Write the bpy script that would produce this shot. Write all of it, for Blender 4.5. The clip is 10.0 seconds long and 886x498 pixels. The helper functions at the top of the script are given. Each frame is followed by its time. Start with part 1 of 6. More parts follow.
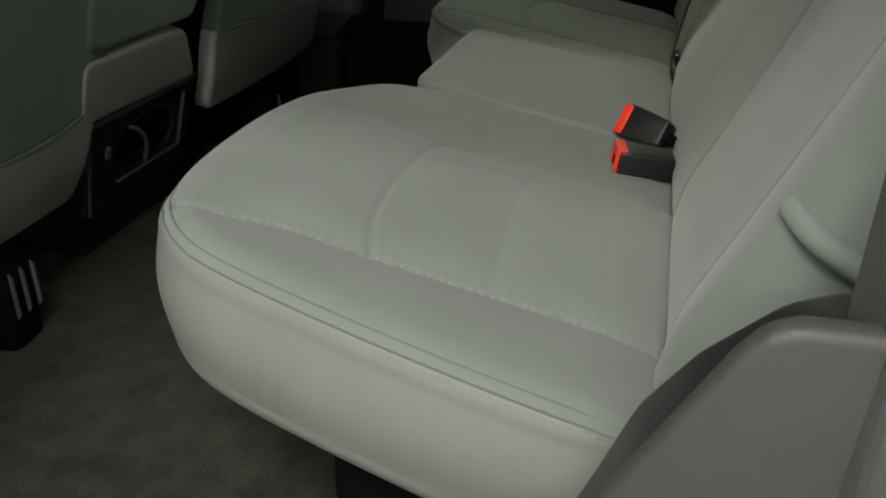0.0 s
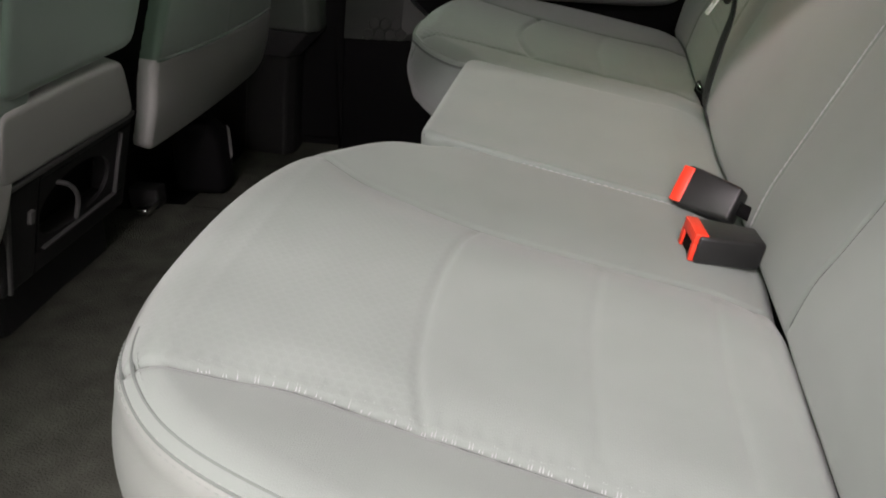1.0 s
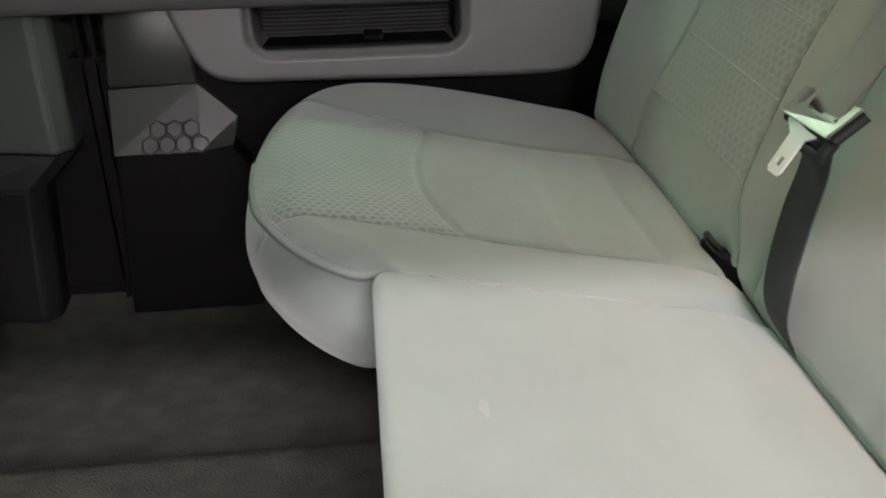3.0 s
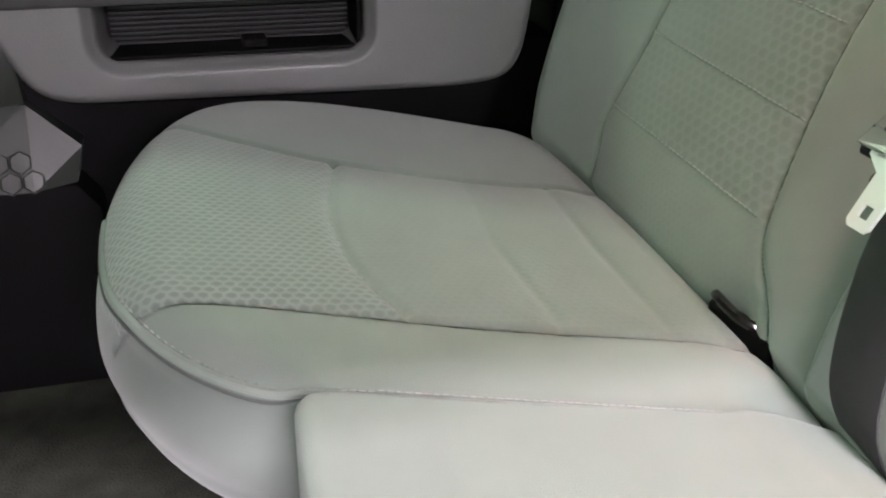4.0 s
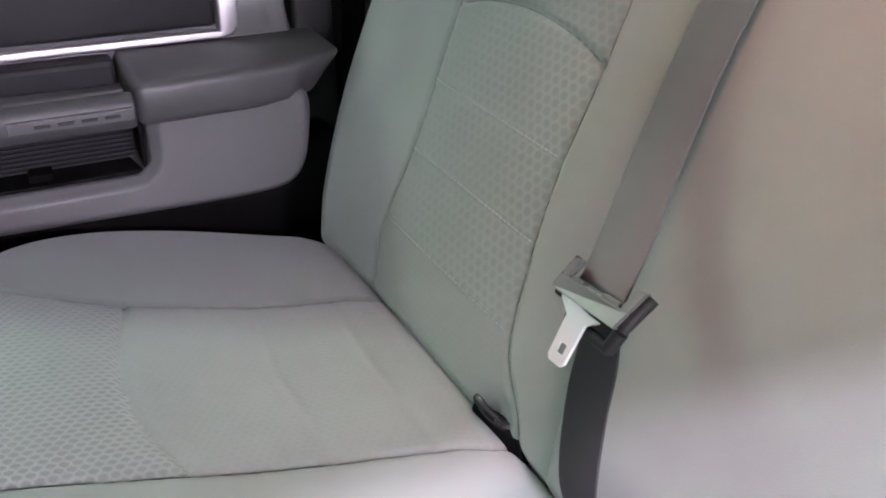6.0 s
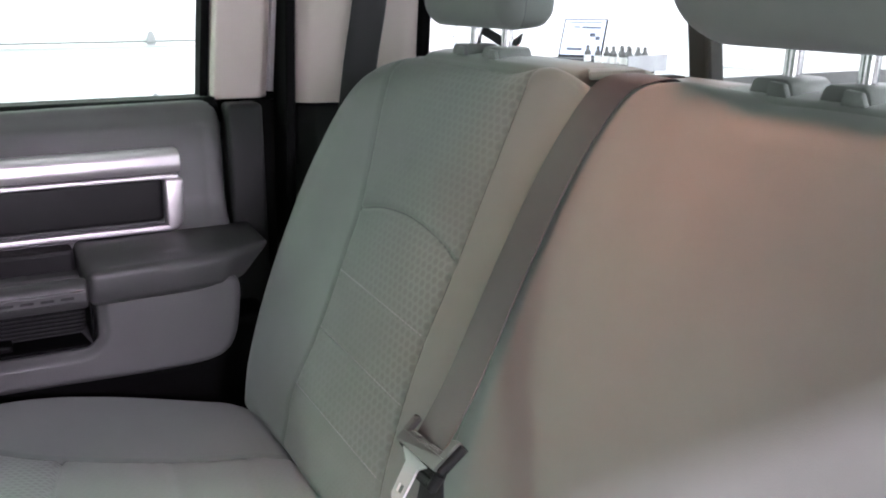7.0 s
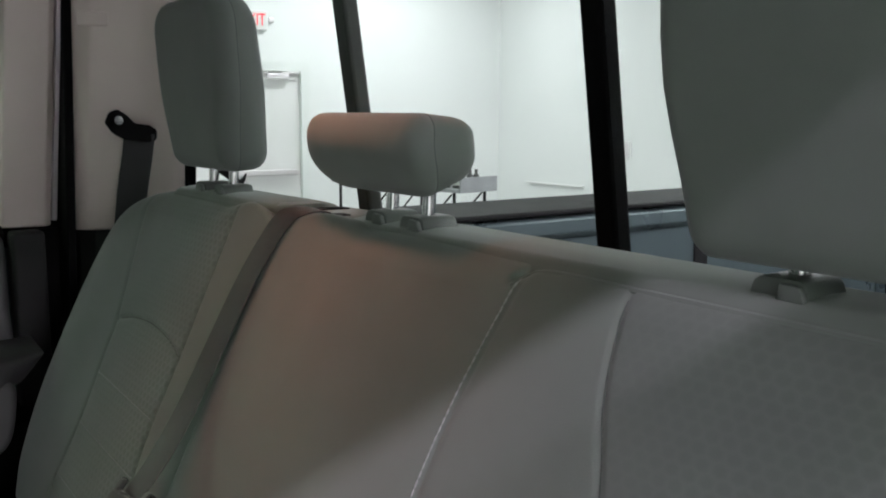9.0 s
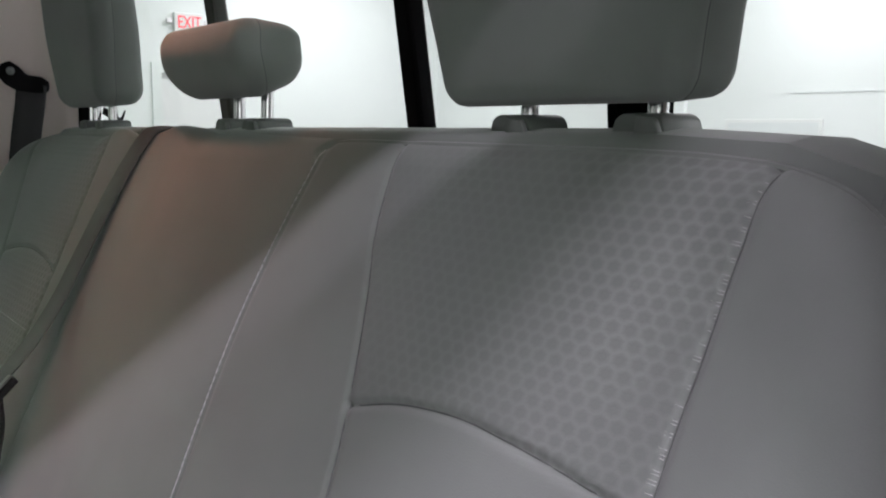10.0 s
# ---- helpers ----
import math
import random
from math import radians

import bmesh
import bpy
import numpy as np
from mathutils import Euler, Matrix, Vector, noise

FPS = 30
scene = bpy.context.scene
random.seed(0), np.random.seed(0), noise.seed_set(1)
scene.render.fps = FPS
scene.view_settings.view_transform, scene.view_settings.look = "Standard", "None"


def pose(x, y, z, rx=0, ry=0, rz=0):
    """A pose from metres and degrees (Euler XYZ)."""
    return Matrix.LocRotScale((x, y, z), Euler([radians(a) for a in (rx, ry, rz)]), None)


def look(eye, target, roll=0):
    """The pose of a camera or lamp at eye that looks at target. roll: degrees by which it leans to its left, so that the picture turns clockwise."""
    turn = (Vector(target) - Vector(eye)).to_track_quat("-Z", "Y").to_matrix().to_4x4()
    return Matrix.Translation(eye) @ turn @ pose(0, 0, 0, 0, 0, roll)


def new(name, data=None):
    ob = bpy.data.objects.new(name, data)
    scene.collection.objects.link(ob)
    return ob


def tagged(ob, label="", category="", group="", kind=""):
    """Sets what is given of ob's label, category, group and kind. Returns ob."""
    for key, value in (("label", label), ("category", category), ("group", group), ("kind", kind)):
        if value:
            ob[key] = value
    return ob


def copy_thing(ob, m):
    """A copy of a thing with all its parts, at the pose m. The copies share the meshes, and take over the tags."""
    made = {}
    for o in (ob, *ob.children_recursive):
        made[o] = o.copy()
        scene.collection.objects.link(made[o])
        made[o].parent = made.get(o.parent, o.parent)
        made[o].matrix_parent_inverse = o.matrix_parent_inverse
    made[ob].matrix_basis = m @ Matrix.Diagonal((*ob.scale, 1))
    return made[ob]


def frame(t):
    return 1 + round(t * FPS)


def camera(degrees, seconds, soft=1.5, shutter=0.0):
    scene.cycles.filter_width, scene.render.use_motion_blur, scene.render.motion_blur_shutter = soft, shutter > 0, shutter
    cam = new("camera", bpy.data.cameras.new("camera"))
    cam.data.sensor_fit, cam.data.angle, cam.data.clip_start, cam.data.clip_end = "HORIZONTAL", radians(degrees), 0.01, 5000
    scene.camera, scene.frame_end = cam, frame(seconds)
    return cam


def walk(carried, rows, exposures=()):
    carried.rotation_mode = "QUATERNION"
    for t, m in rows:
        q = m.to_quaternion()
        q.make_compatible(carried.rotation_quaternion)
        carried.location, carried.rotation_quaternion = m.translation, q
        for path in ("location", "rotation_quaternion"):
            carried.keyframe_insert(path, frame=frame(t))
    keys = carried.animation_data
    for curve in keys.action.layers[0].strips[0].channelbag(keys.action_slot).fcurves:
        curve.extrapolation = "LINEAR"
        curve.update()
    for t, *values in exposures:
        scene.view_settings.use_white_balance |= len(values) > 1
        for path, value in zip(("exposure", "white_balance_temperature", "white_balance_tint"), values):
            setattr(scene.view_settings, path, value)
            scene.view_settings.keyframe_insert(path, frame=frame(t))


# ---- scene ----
cam = camera(51.7, 10.0, soft=2.0)
PATH = [
    (0, (0.137, 0.07, 1.523), (-0.287, 1.828, 0.669), 0.2),
    (0.5, (0.04, 0.142, 1.514), (-0.338, 1.911, 0.662), 0.5),
    (1, (0.005, 0.272, 1.523), (-0.27, 2.055, 0.659), 0.9),
    (1.5, (-0.014, 0.424, 1.516), (-0.199, 2.209, 0.633), -0.7),
    (2, (-0.069, 0.542, 1.546), (-0.156, 2.314, 0.623), -1.5),
    (2.5, (-0.122, 0.7, 1.568), (-0.065, 2.467, 0.632), -1.3),
    (2.7, (-0.144, 0.749, 1.575), (-0.021, 2.514, 0.642), -1.4),
    (3.8, (-0.173, 1.009, 1.53), (0.237, 2.729, 0.597), 1.6),
    (4, (-0.175, 1.043, 1.517), (0.307, 2.748, 0.588), 1.1),
    (4.5, (-0.141, 1.101, 1.49), (0.442, 2.771, 0.556), 0.7),
    (5, (-0.133, 1.106, 1.497), (0.544, 2.74, 0.563), -0.3),
    (5.2, (-0.127, 1.092, 1.512), (0.59, 2.714, 0.586), 0.0),
    (6.3, (-0.119, 0.955, 1.651), (0.693, 2.583, 0.821), -0.4),
    (6.5, (-0.115, 0.921, 1.66), (0.726, 2.579, 0.923), 0.1),
    (7, (-0.115, 0.822, 1.689), (0.773, 2.529, 1.144), 0.2),
    (7.5, (-0.117, 0.729, 1.713), (0.827, 2.438, 1.28), 0.2),
    (8, (-0.111, 0.658, 1.72), (0.883, 2.354, 1.349), 0.1),
    (8.5, (-0.104, 0.6, 1.732), (0.967, 2.257, 1.401), 0.3),
    (9, (-0.084, 0.533, 1.725), (1.081, 2.132, 1.432), 0.3),
    (9.5, (-0.061, 0.442, 1.694), (1.158, 2.003, 1.421), 0.0),
    (10, (-0.058, 0.373, 1.623), (1.196, 1.909, 1.358), 0.1),
]
EXPOSURES = [(0.0, -1.3, 7150, -13), (0.5, -0.5, 6950, -4), (1.0, -0.28, 7000, -1), (1.5, -0.04, 6950, 5), (2.0, 0.41, 6950, 6), (2.5, 0.68, 6900, 0), (4.0, 1.35, 6650, 3), (4.5, 1.36, 6650, 7), (5.0, 1.3, 6600, 9), (6.3, 1.6, 6050, 22), (7.0, 1.0, 6150, 17), (7.5, 0.2, 6320, 14), (8.0, -0.05, 6320, 10), (8.5, -0.36, 6300, 10), (9.0, -0.5, 6350, 8), (9.5, -0.55, 6400, 7), (10.0, -0.47, 6400, 12)]
walk(cam, [(t, look(eye, target, roll)) for t, eye, target, roll in PATH], EXPOSURES)
# ---- world and lamps ----
world = bpy.data.worlds.new("world")
scene.world = world
world.use_nodes = True
world.node_tree.nodes["Background"].inputs[0].default_value = (0.75, 0.8, 0.85, 1)
world.node_tree.nodes["Background"].inputs[1].default_value = 0.05


def area_lamp(name, at, target, sx, sy, watts, colour):
    data = bpy.data.lights.new(name, "AREA")
    data.shape, data.size, data.size_y, data.energy, data.color = "RECTANGLE", sx, sy, watts, colour
    ob = new(name, data)
    ob.matrix_world = look(at, target)
    return ob


GROUND = 0.12
CEIL = 3.6
# unseen strips under the garage ceiling: some follow shadow edges, others only add fill
STRIPS = ((-0.6, -0.36, 85), (0.0, -1.39, 195), (0.4, -4.5, 330), (-2.7, -4.7, 115), (5.5, 4.0, 82), (-0.7, 5.0, 48), (0.8, 7.4, 55), (4.9, 7.9, 72), (5.7, -0.6, 165), (-3.4, 2.5, 45))
for lx, ly, watts in STRIPS:
    tint = (0.78, 1.0, 0.76) if lx < -2 else (0.74, 1.0, 0.74) if lx < 0 and ly > 4 else (0.90, 1.0, 0.92) if lx < 2 and ly > 2 else (1.0, 0.845, 1.0) if ly < 0 and lx < 2 else (0.985, 0.985, 1.0)
    area_lamp("unseen_strip_lamp", (lx, ly, CEIL - 0.12), (lx, ly, 0), 1.4 if ly < 0 and lx < 2 else 2.4, 0.14 if -2 < ly < -0.5 else 0.30, watts, tint)
# warm dome lamp in the headliner
dome = bpy.data.lights.new("dome_lamp", "AREA")
dome.shape, dome.size, dome.energy, dome.color = "DISK", 0.06, 0.36, (1.0, 0.44, 0.31)
dome.spread = radians(80)
new("dome_lamp", dome).matrix_world = look((0.29, 1.34, 2.03), (0.30, 1.30, 1.6))


# ---- materials ----
def mat(name):
    m = bpy.data.materials.new(name)
    m.use_nodes = True
    nt = m.node_tree
    return m, nt, nt.nodes["Principled BSDF"]


def node(nt, kind, **values):
    n = nt.nodes.new(kind)
    for key, value in values.items():
        n.inputs[key].default_value = value
    return n


def math_node(nt, op, a, b=None):
    n = nt.nodes.new("ShaderNodeMath")
    n.operation = op
    for i, v in enumerate((a, b)):
        if v is None:
            continue
        if isinstance(v, (int, float)):
            n.inputs[i].default_value = v
        else:
            nt.links.new(v, n.inputs[i])
    return n.outputs[0]


def ramp(nt, fac, c0, c1, p0=0.3, p1=0.7):
    n = nt.nodes.new("ShaderNodeValToRGB")
    n.color_ramp.elements[0].position, n.color_ramp.elements[1].position = p0, p1
    n.color_ramp.elements[0].color, n.color_ramp.elements[1].color = (*c0, 1), (*c1, 1)
    nt.links.new(fac, n.inputs[0])
    return n.outputs[0]


def mul(c, k):
    return tuple(v * k for v in c)


def plain(name, colour, rough=0.6, metal=0.0, grain=600.0, bump=0.15, vary=0.12, scale=9.0, coat=0.0, dist=0.001, spec=0.5):
    """A surface with broad mottling and a fine grain."""
    m, nt, p = mat(name)
    co = nt.nodes.new("ShaderNodeTexCoord").outputs["Object"]
    broad = node(nt, "ShaderNodeTexNoise", Scale=scale, Detail=4.0)
    nt.links.new(co, broad.inputs["Vector"])
    nt.links.new(ramp(nt, broad.outputs[0], mul(colour, 1 - vary), mul(colour, 1 + vary)), p.inputs["Base Color"])
    fine = node(nt, "ShaderNodeTexNoise", Scale=grain, Detail=2.0)
    nt.links.new(co, fine.inputs["Vector"])
    b = node(nt, "ShaderNodeBump", Strength=bump, Distance=dist)
    nt.links.new(fine.outputs[0], b.inputs["Height"])
    nt.links.new(b.outputs[0], p.inputs["Normal"])
    nt.links.new(math_node(nt, "MULTIPLY_ADD", broad.outputs[0], 0.2), p.inputs["Roughness"])
    p.inputs["Roughness"].links[0].from_node.inputs[2].default_value = max(rough - 0.1, 0.02)
    p.inputs["Metallic"].default_value = metal
    p.inputs["Coat Weight"].default_value = coat
    p.inputs["Specular IOR Level"].default_value = spec
    return m


def cloth(name, colour, hexsize=0.0, strength=0.0, vary=0.05, axis=0, fade_span=None):
    """Woven seat cloth: fine weave, soft pile mottling and, for inserts, an embossed honeycomb (sizes in metres)
    with its relief shading put into the colour; it fades along one plan axis from the span's first value to its second,
    as low light does."""
    m, nt, p = mat(name)
    uv = nt.nodes.new("ShaderNodeTexCoord").outputs["UV"]
    broad = node(nt, "ShaderNodeTexNoise", Scale=11.0, Detail=5.0, Roughness=0.6)
    nt.links.new(uv, broad.inputs["Vector"])
    thread = node(nt, "ShaderNodeTexNoise", Scale=900.0, Detail=2.0)
    nt.links.new(uv, thread.inputs["Vector"])
    weave = nt.nodes.new("ShaderNodeTexWave")
    weave.inputs["Scale"].default_value, weave.inputs["Distortion"].default_value = 210.0, 2.0
    weave.inputs["Detail Scale"].default_value = 3.0
    nt.links.new(uv, weave.inputs["Vector"])
    colour_out = ramp(nt, broad.outputs[0], mul(colour, 1 - vary), mul(colour, 1 + vary))
    height = math_node(nt, "ADD", math_node(nt, "MULTIPLY", thread.outputs[0], 0.5), math_node(nt, "MULTIPLY", weave.outputs["Fac"], 0.07))
    if hexsize:
        # distance to the edge of a honeycomb cell
        sep = nt.nodes.new("ShaderNodeSeparateXYZ")
        nt.links.new(uv, sep.inputs[0])
        x = math_node(nt, "DIVIDE", sep.outputs[0], hexsize)
        y = math_node(nt, "DIVIDE", sep.outputs[1], hexsize * 0.8)

        def cell(ox, oy):
            cx = math_node(nt, "SUBTRACT", math_node(nt, "FLOORED_MODULO", math_node(nt, "ADD", x, ox), 1.0), 0.5)
            cy = math_node(nt, "SUBTRACT", math_node(nt, "FLOORED_MODULO", math_node(nt, "ADD", y, oy), 1.7320508), 0.8660254)
            ax, ay = math_node(nt, "ABSOLUTE", cx), math_node(nt, "ABSOLUTE", cy)
            return math_node(nt, "MAXIMUM", ax, math_node(nt, "ADD", math_node(nt, "MULTIPLY", ax, 0.5), math_node(nt, "MULTIPLY", ay, 0.8660254)))

        edge = math_node(nt, "MINIMUM", cell(0.0, 0.0), cell(0.5, 0.8660254))
        patch = node(nt, "ShaderNodeTexNoise", Scale=7.0, Detail=2.0)
        nt.links.new(uv, patch.inputs["Vector"])
        fade = ramp(nt, patch.outputs[0], (0.55,) * 3, (1.0,) * 3, 0.35, 0.6)
        line = ramp(nt, edge, (0, 0, 0), (1, 1, 1), 0.22, 0.47)
        line = math_node(nt, "MULTIPLY", line, fade)
        if fade_span:
            span = math_node(nt, "DIVIDE", math_node(nt, "SUBTRACT", sep.outputs[axis], fade_span[1]), fade_span[0] - fade_span[1])
            line = math_node(nt, "MULTIPLY", line, ramp(nt, span, (0.16,) * 3, (1.0,) * 3, 0.05, 0.95))
        # net lightened and cells darkened: light and shade of the relief as colour
        mixer = nt.nodes.new("ShaderNodeMix")
        mixer.data_type = "RGBA"
        mixer.blend_type = "MIX"
        nt.links.new(math_node(nt, "MULTIPLY", line, strength), mixer.inputs["Factor"])
        deep = nt.nodes.new("ShaderNodeMix")
        deep.data_type, deep.blend_type = "RGBA", "MULTIPLY"
        deep.inputs["Factor"].default_value = min(strength, 0.6)
        nt.links.new(colour_out, deep.inputs["A"])
        deep.inputs["B"].default_value = (0.8, 0.8, 0.8, 1)
        nt.links.new(deep.outputs["Result"], mixer.inputs["A"])
        mixer.inputs["B"].default_value = (*mul(colour, 1.34), 1)
        colour_out = mixer.outputs["Result"]
        height = math_node(nt, "ADD", height, math_node(nt, "MULTIPLY", line, 2.2 * strength))
    nt.links.new(colour_out, p.inputs["Base Color"])
    b = node(nt, "ShaderNodeBump", Strength=0.5, Distance=0.0006)
    nt.links.new(height, b.inputs["Height"])
    nt.links.new(b.outputs[0], p.inputs["Normal"])
    p.inputs["Roughness"].default_value = 0.9
    p.inputs["Specular IOR Level"].default_value = 0.25
    p.inputs["Sheen Weight"].default_value = 0.25
    p.inputs["Sheen Roughness"].default_value = 0.5
    return m


def webbing_mat(name, colour):
    m, nt, p = mat(name)
    uv = nt.nodes.new("ShaderNodeTexCoord").outputs["UV"]
    w = nt.nodes.new("ShaderNodeTexWave")
    w.inputs["Scale"].default_value, w.inputs["Distortion"].default_value = 420.0, 1.5
    nt.links.new(uv, w.inputs["Vector"])
    nt.links.new(ramp(nt, w.outputs["Fac"], mul(colour, 0.9), mul(colour, 1.1)), p.inputs["Base Color"])
    b = node(nt, "ShaderNodeBump", Strength=0.25, Distance=0.0004)
    nt.links.new(w.outputs["Fac"], b.inputs["Height"])
    nt.links.new(b.outputs[0], p.inputs["Normal"])
    p.inputs["Roughness"].default_value = 0.6
    return m


def emitter(name, colour, strength):
    m, nt, p = mat(name)
    p.inputs["Base Color"].default_value = (*colour, 1)
    p.inputs["Emission Color"].default_value = (*colour, 1)
    p.inputs["Emission Strength"].default_value = strength
    return m


SEAT = (0.178, 0.203, 0.186)
m_cloth = cloth("cloth_grey", SEAT)
# grey cloth darkened to carry the shade on the far seat's bolster and side
m_cloth_shade = cloth("cloth_grey_shade", mul(SEAT, 0.80))
m_hex_seat = cloth("cloth_honeycomb_fine", mul(SEAT, 0.98), 0.0080, 0.95, axis=1, fade_span=(1.56, 1.86))
m_hex_back = cloth("cloth_honeycomb_wide", mul(SEAT, 0.97), 0.0120, 0.52, fade_span=(0.62, 0.92))
m_hex_far = cloth("cloth_honeycomb_broad", mul(SEAT, 0.98), 0.0120, 0.52, fade_span=(1.56, 1.77))
m_hex_soft = cloth("cloth_honeycomb_faint", SEAT, 0.0075, 0.12)
m_cloth_dark = cloth("cloth_slate", (0.086, 0.130, 0.099))
m_welt = plain("piping_pale", mul(SEAT, 1.2), 0.8, grain=1500, bump=0.3)
m_piping = plain("piping_grey", mul(SEAT, 0.68), 0.8, grain=1500, bump=0.2)
m_vinyl_back = plain("vinyl_seat_back", (0.27, 0.275, 0.26), 0.55, grain=900, bump=0.25, vary=0.05)
# dark colour that stands in for the shade in seam folds
m_fold_shade = plain("fold_shade_dark", (0.08, 0.09, 0.084), 0.85, grain=1500, bump=0.2)
m_vinyl = plain("vinyl_light_grey", (0.20, 0.215, 0.20), 0.55, grain=900, bump=0.25, vary=0.05)
m_latch = plain("latch_grey", (0.18, 0.18, 0.177), 0.34, metal=0.55, grain=500, bump=0.1)
m_thread = plain("thread_pale", (0.31, 0.325, 0.315), 0.8, grain=2000, bump=0.3)
m_dark = plain("plastic_charcoal", (0.012, 0.0125, 0.0125), 0.6, spec=0.25, grain=700, bump=0.35, vary=0.15)
m_jet = plain("plastic_jet", (0.006, 0.0064, 0.006), 0.6, spec=0.2, grain=700, bump=0.3, vary=0.15)
m_grey = plain("plastic_slate", (0.082, 0.083, 0.082), 0.5, grain=700, bump=0.35, vary=0.08)
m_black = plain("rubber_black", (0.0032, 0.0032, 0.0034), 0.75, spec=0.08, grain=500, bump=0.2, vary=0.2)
m_beige = plain("trim_beige", (0.74, 0.66, 0.605), 0.6, grain=650, bump=0.3, vary=0.04, scale=5)
m_carpet = plain("carpet_dark", (0.044, 0.047, 0.038), 0.95, spec=0.06, grain=380, bump=1.0, vary=0.26, scale=26, dist=0.004)
m_silver = plain("satin_silver", (0.74, 0.71, 0.72), 0.42, metal=0.9, grain=900, bump=0.05, vary=0.04)
m_chrome = plain("steel_bright", (0.72, 0.72, 0.72), 0.18, metal=1.0, grain=400, bump=0.03, vary=0.06)
m_tongue = plain("steel_satin", (0.80, 0.80, 0.79), 0.42, metal=0.55, grain=400, bump=0.03, vary=0.04)
m_guide = plain("plastic_grey", (0.15, 0.165, 0.155), 0.5, grain=700, bump=0.25, vary=0.06)
m_zinc = plain("steel_galvanised", (0.30, 0.31, 0.31), 0.5, metal=0.4, grain=300, bump=0.1)
m_buckle = plain("plastic_buckle", (0.016, 0.0165, 0.0165), 0.38, spec=0.45, grain=700, bump=0.2)
m_slate_dark = plain("plastic_slate_dark", (0.050, 0.051, 0.050), 0.5, grain=700, bump=0.3, vary=0.08)
m_trim = plain("plastic_slate_green", (0.036, 0.044, 0.036), 0.45, grain=700, bump=0.3, vary=0.12)
m_gloss = plain("steel_black_enamel", (0.01, 0.01, 0.01), 0.18, spec=0.6, grain=300, bump=0.05)
m_kick = plain("plastic_kick_panel", (0.017, 0.020, 0.017), 0.33, spec=0.5, grain=700, bump=0.2, vary=0.2)
m_red = plain("plastic_red", (0.85, 0.045, 0.02), 0.4, grain=500, bump=0.1, vary=0.06)
m_belt = webbing_mat("webbing_grey", (0.052, 0.054, 0.056))
m_belt_dark = webbing_mat("webbing_black", (0.011, 0.0115, 0.012))
m_wall = plain("wall_white_paint", (0.78, 0.80, 0.79), 0.75, grain=120, bump=0.2, vary=0.025, scale=1.2)
m_garagedoor = plain("steel_door_white", (0.74, 0.77, 0.75), 0.45, grain=160, bump=0.2, vary=0.03, scale=2.0)
m_hatch = plain("hatch_grey_paint", (0.69, 0.71, 0.71), 0.55, grain=160, bump=0.15, vary=0.03)
m_concrete = plain("concrete_sealed", (0.42, 0.42, 0.41), 0.5, grain=90, bump=0.3, vary=0.07, scale=1.1)
m_paint = plain("body_paint_blue_grey", (0.11, 0.15, 0.152), 0.3, metal=0.35, grain=900, bump=0.02, vary=0.05, coat=0.6)
m_silverpaint = plain("body_paint_pale", (0.5, 0.5, 0.5), 0.3, metal=0.2, grain=900, bump=0.02, vary=0.03, coat=0.6)
m_liner = plain("headliner_cloth", (0.36, 0.34, 0.31), 0.95, grain=900, bump=0.4)
m_screen = emitter("screen_glow", (0.42, 0.47, 0.62), 0.5)
m_ink = plain("screen_ink", (0.05, 0.06, 0.09), 0.5)
m_exit = emitter("exit_red", (0.9, 0.10, 0.12), 0.7)
m_white = plain("plastic_white", (0.75, 0.75, 0.74), 0.4, vary=0.03)
m_green = plain("cloth_lime", (0.12, 0.75, 0.08), 0.7, vary=0.25, scale=30)
m_tabletop = plain("table_grey", (0.30, 0.31, 0.32), 0.5)
m_label = plain("paper_label", (0.7, 0.7, 0.68), 0.7)

glass, gnt, gp = mat("glass_tinted")
gp.inputs["Base Color"].default_value = (0.93, 0.97, 0.95, 1)
gp.inputs["Roughness"].default_value = 0.0
gp.inputs["Transmission Weight"].default_value = 1.0
gp.inputs["IOR"].default_value = 1.08


# ---- mesh helpers ----
def link_mesh(name, verts, faces, material, parent=None, label="", uv=None, smooth=True, normals=None):
    me = bpy.data.meshes.new(name)
    me.from_pydata([tuple(map(float, v)) for v in verts], [], [tuple(map(int, f)) for f in faces])
    me.materials.append(material)
    if uv is not None:
        layer = me.uv_layers.new(name="plan")
        loops = np.zeros(len(me.loops), dtype=np.int32)
        me.loops.foreach_get("vertex_index", loops)
        layer.data.foreach_set("uv", np.asarray(uv, dtype=np.float32)[loops].ravel())
    if smooth:
        me.polygons.foreach_set("use_smooth", [True] * len(me.polygons))
    me.update()
    if normals is not None:
        me.normals_split_custom_set_from_vertices([tuple(map(float, n)) for n in normals])
    ob = new(name, me)
    attach(ob, parent)
    return tagged(ob, label) if label else ob


def attach(ob, parent):
    if parent is not None:
        ob.parent = parent
        ob.matrix_parent_inverse = parent.matrix_basis.inverted()


def part(name, bm, material, parent=None, label="", smooth=False):
    bmesh.ops.recalc_face_normals(bm, faces=bm.faces)
    me = bpy.data.meshes.new(name)
    bm.to_mesh(me)
    bm.free()
    me.materials.append(material)
    if smooth:
        me.polygons.foreach_set("use_smooth", [True] * len(me.polygons))
        me.set_sharp_from_angle(angle=radians(38))
    ob = new(name, me)
    attach(ob, parent)
    return tagged(ob, label) if label else ob


def thing(name, base, label, category, group="", kind=""):
    ob = new(name)
    ob.empty_display_size = 0.05
    ob.matrix_basis = Matrix.Translation(base)
    return tagged(ob, label, category, group, kind)


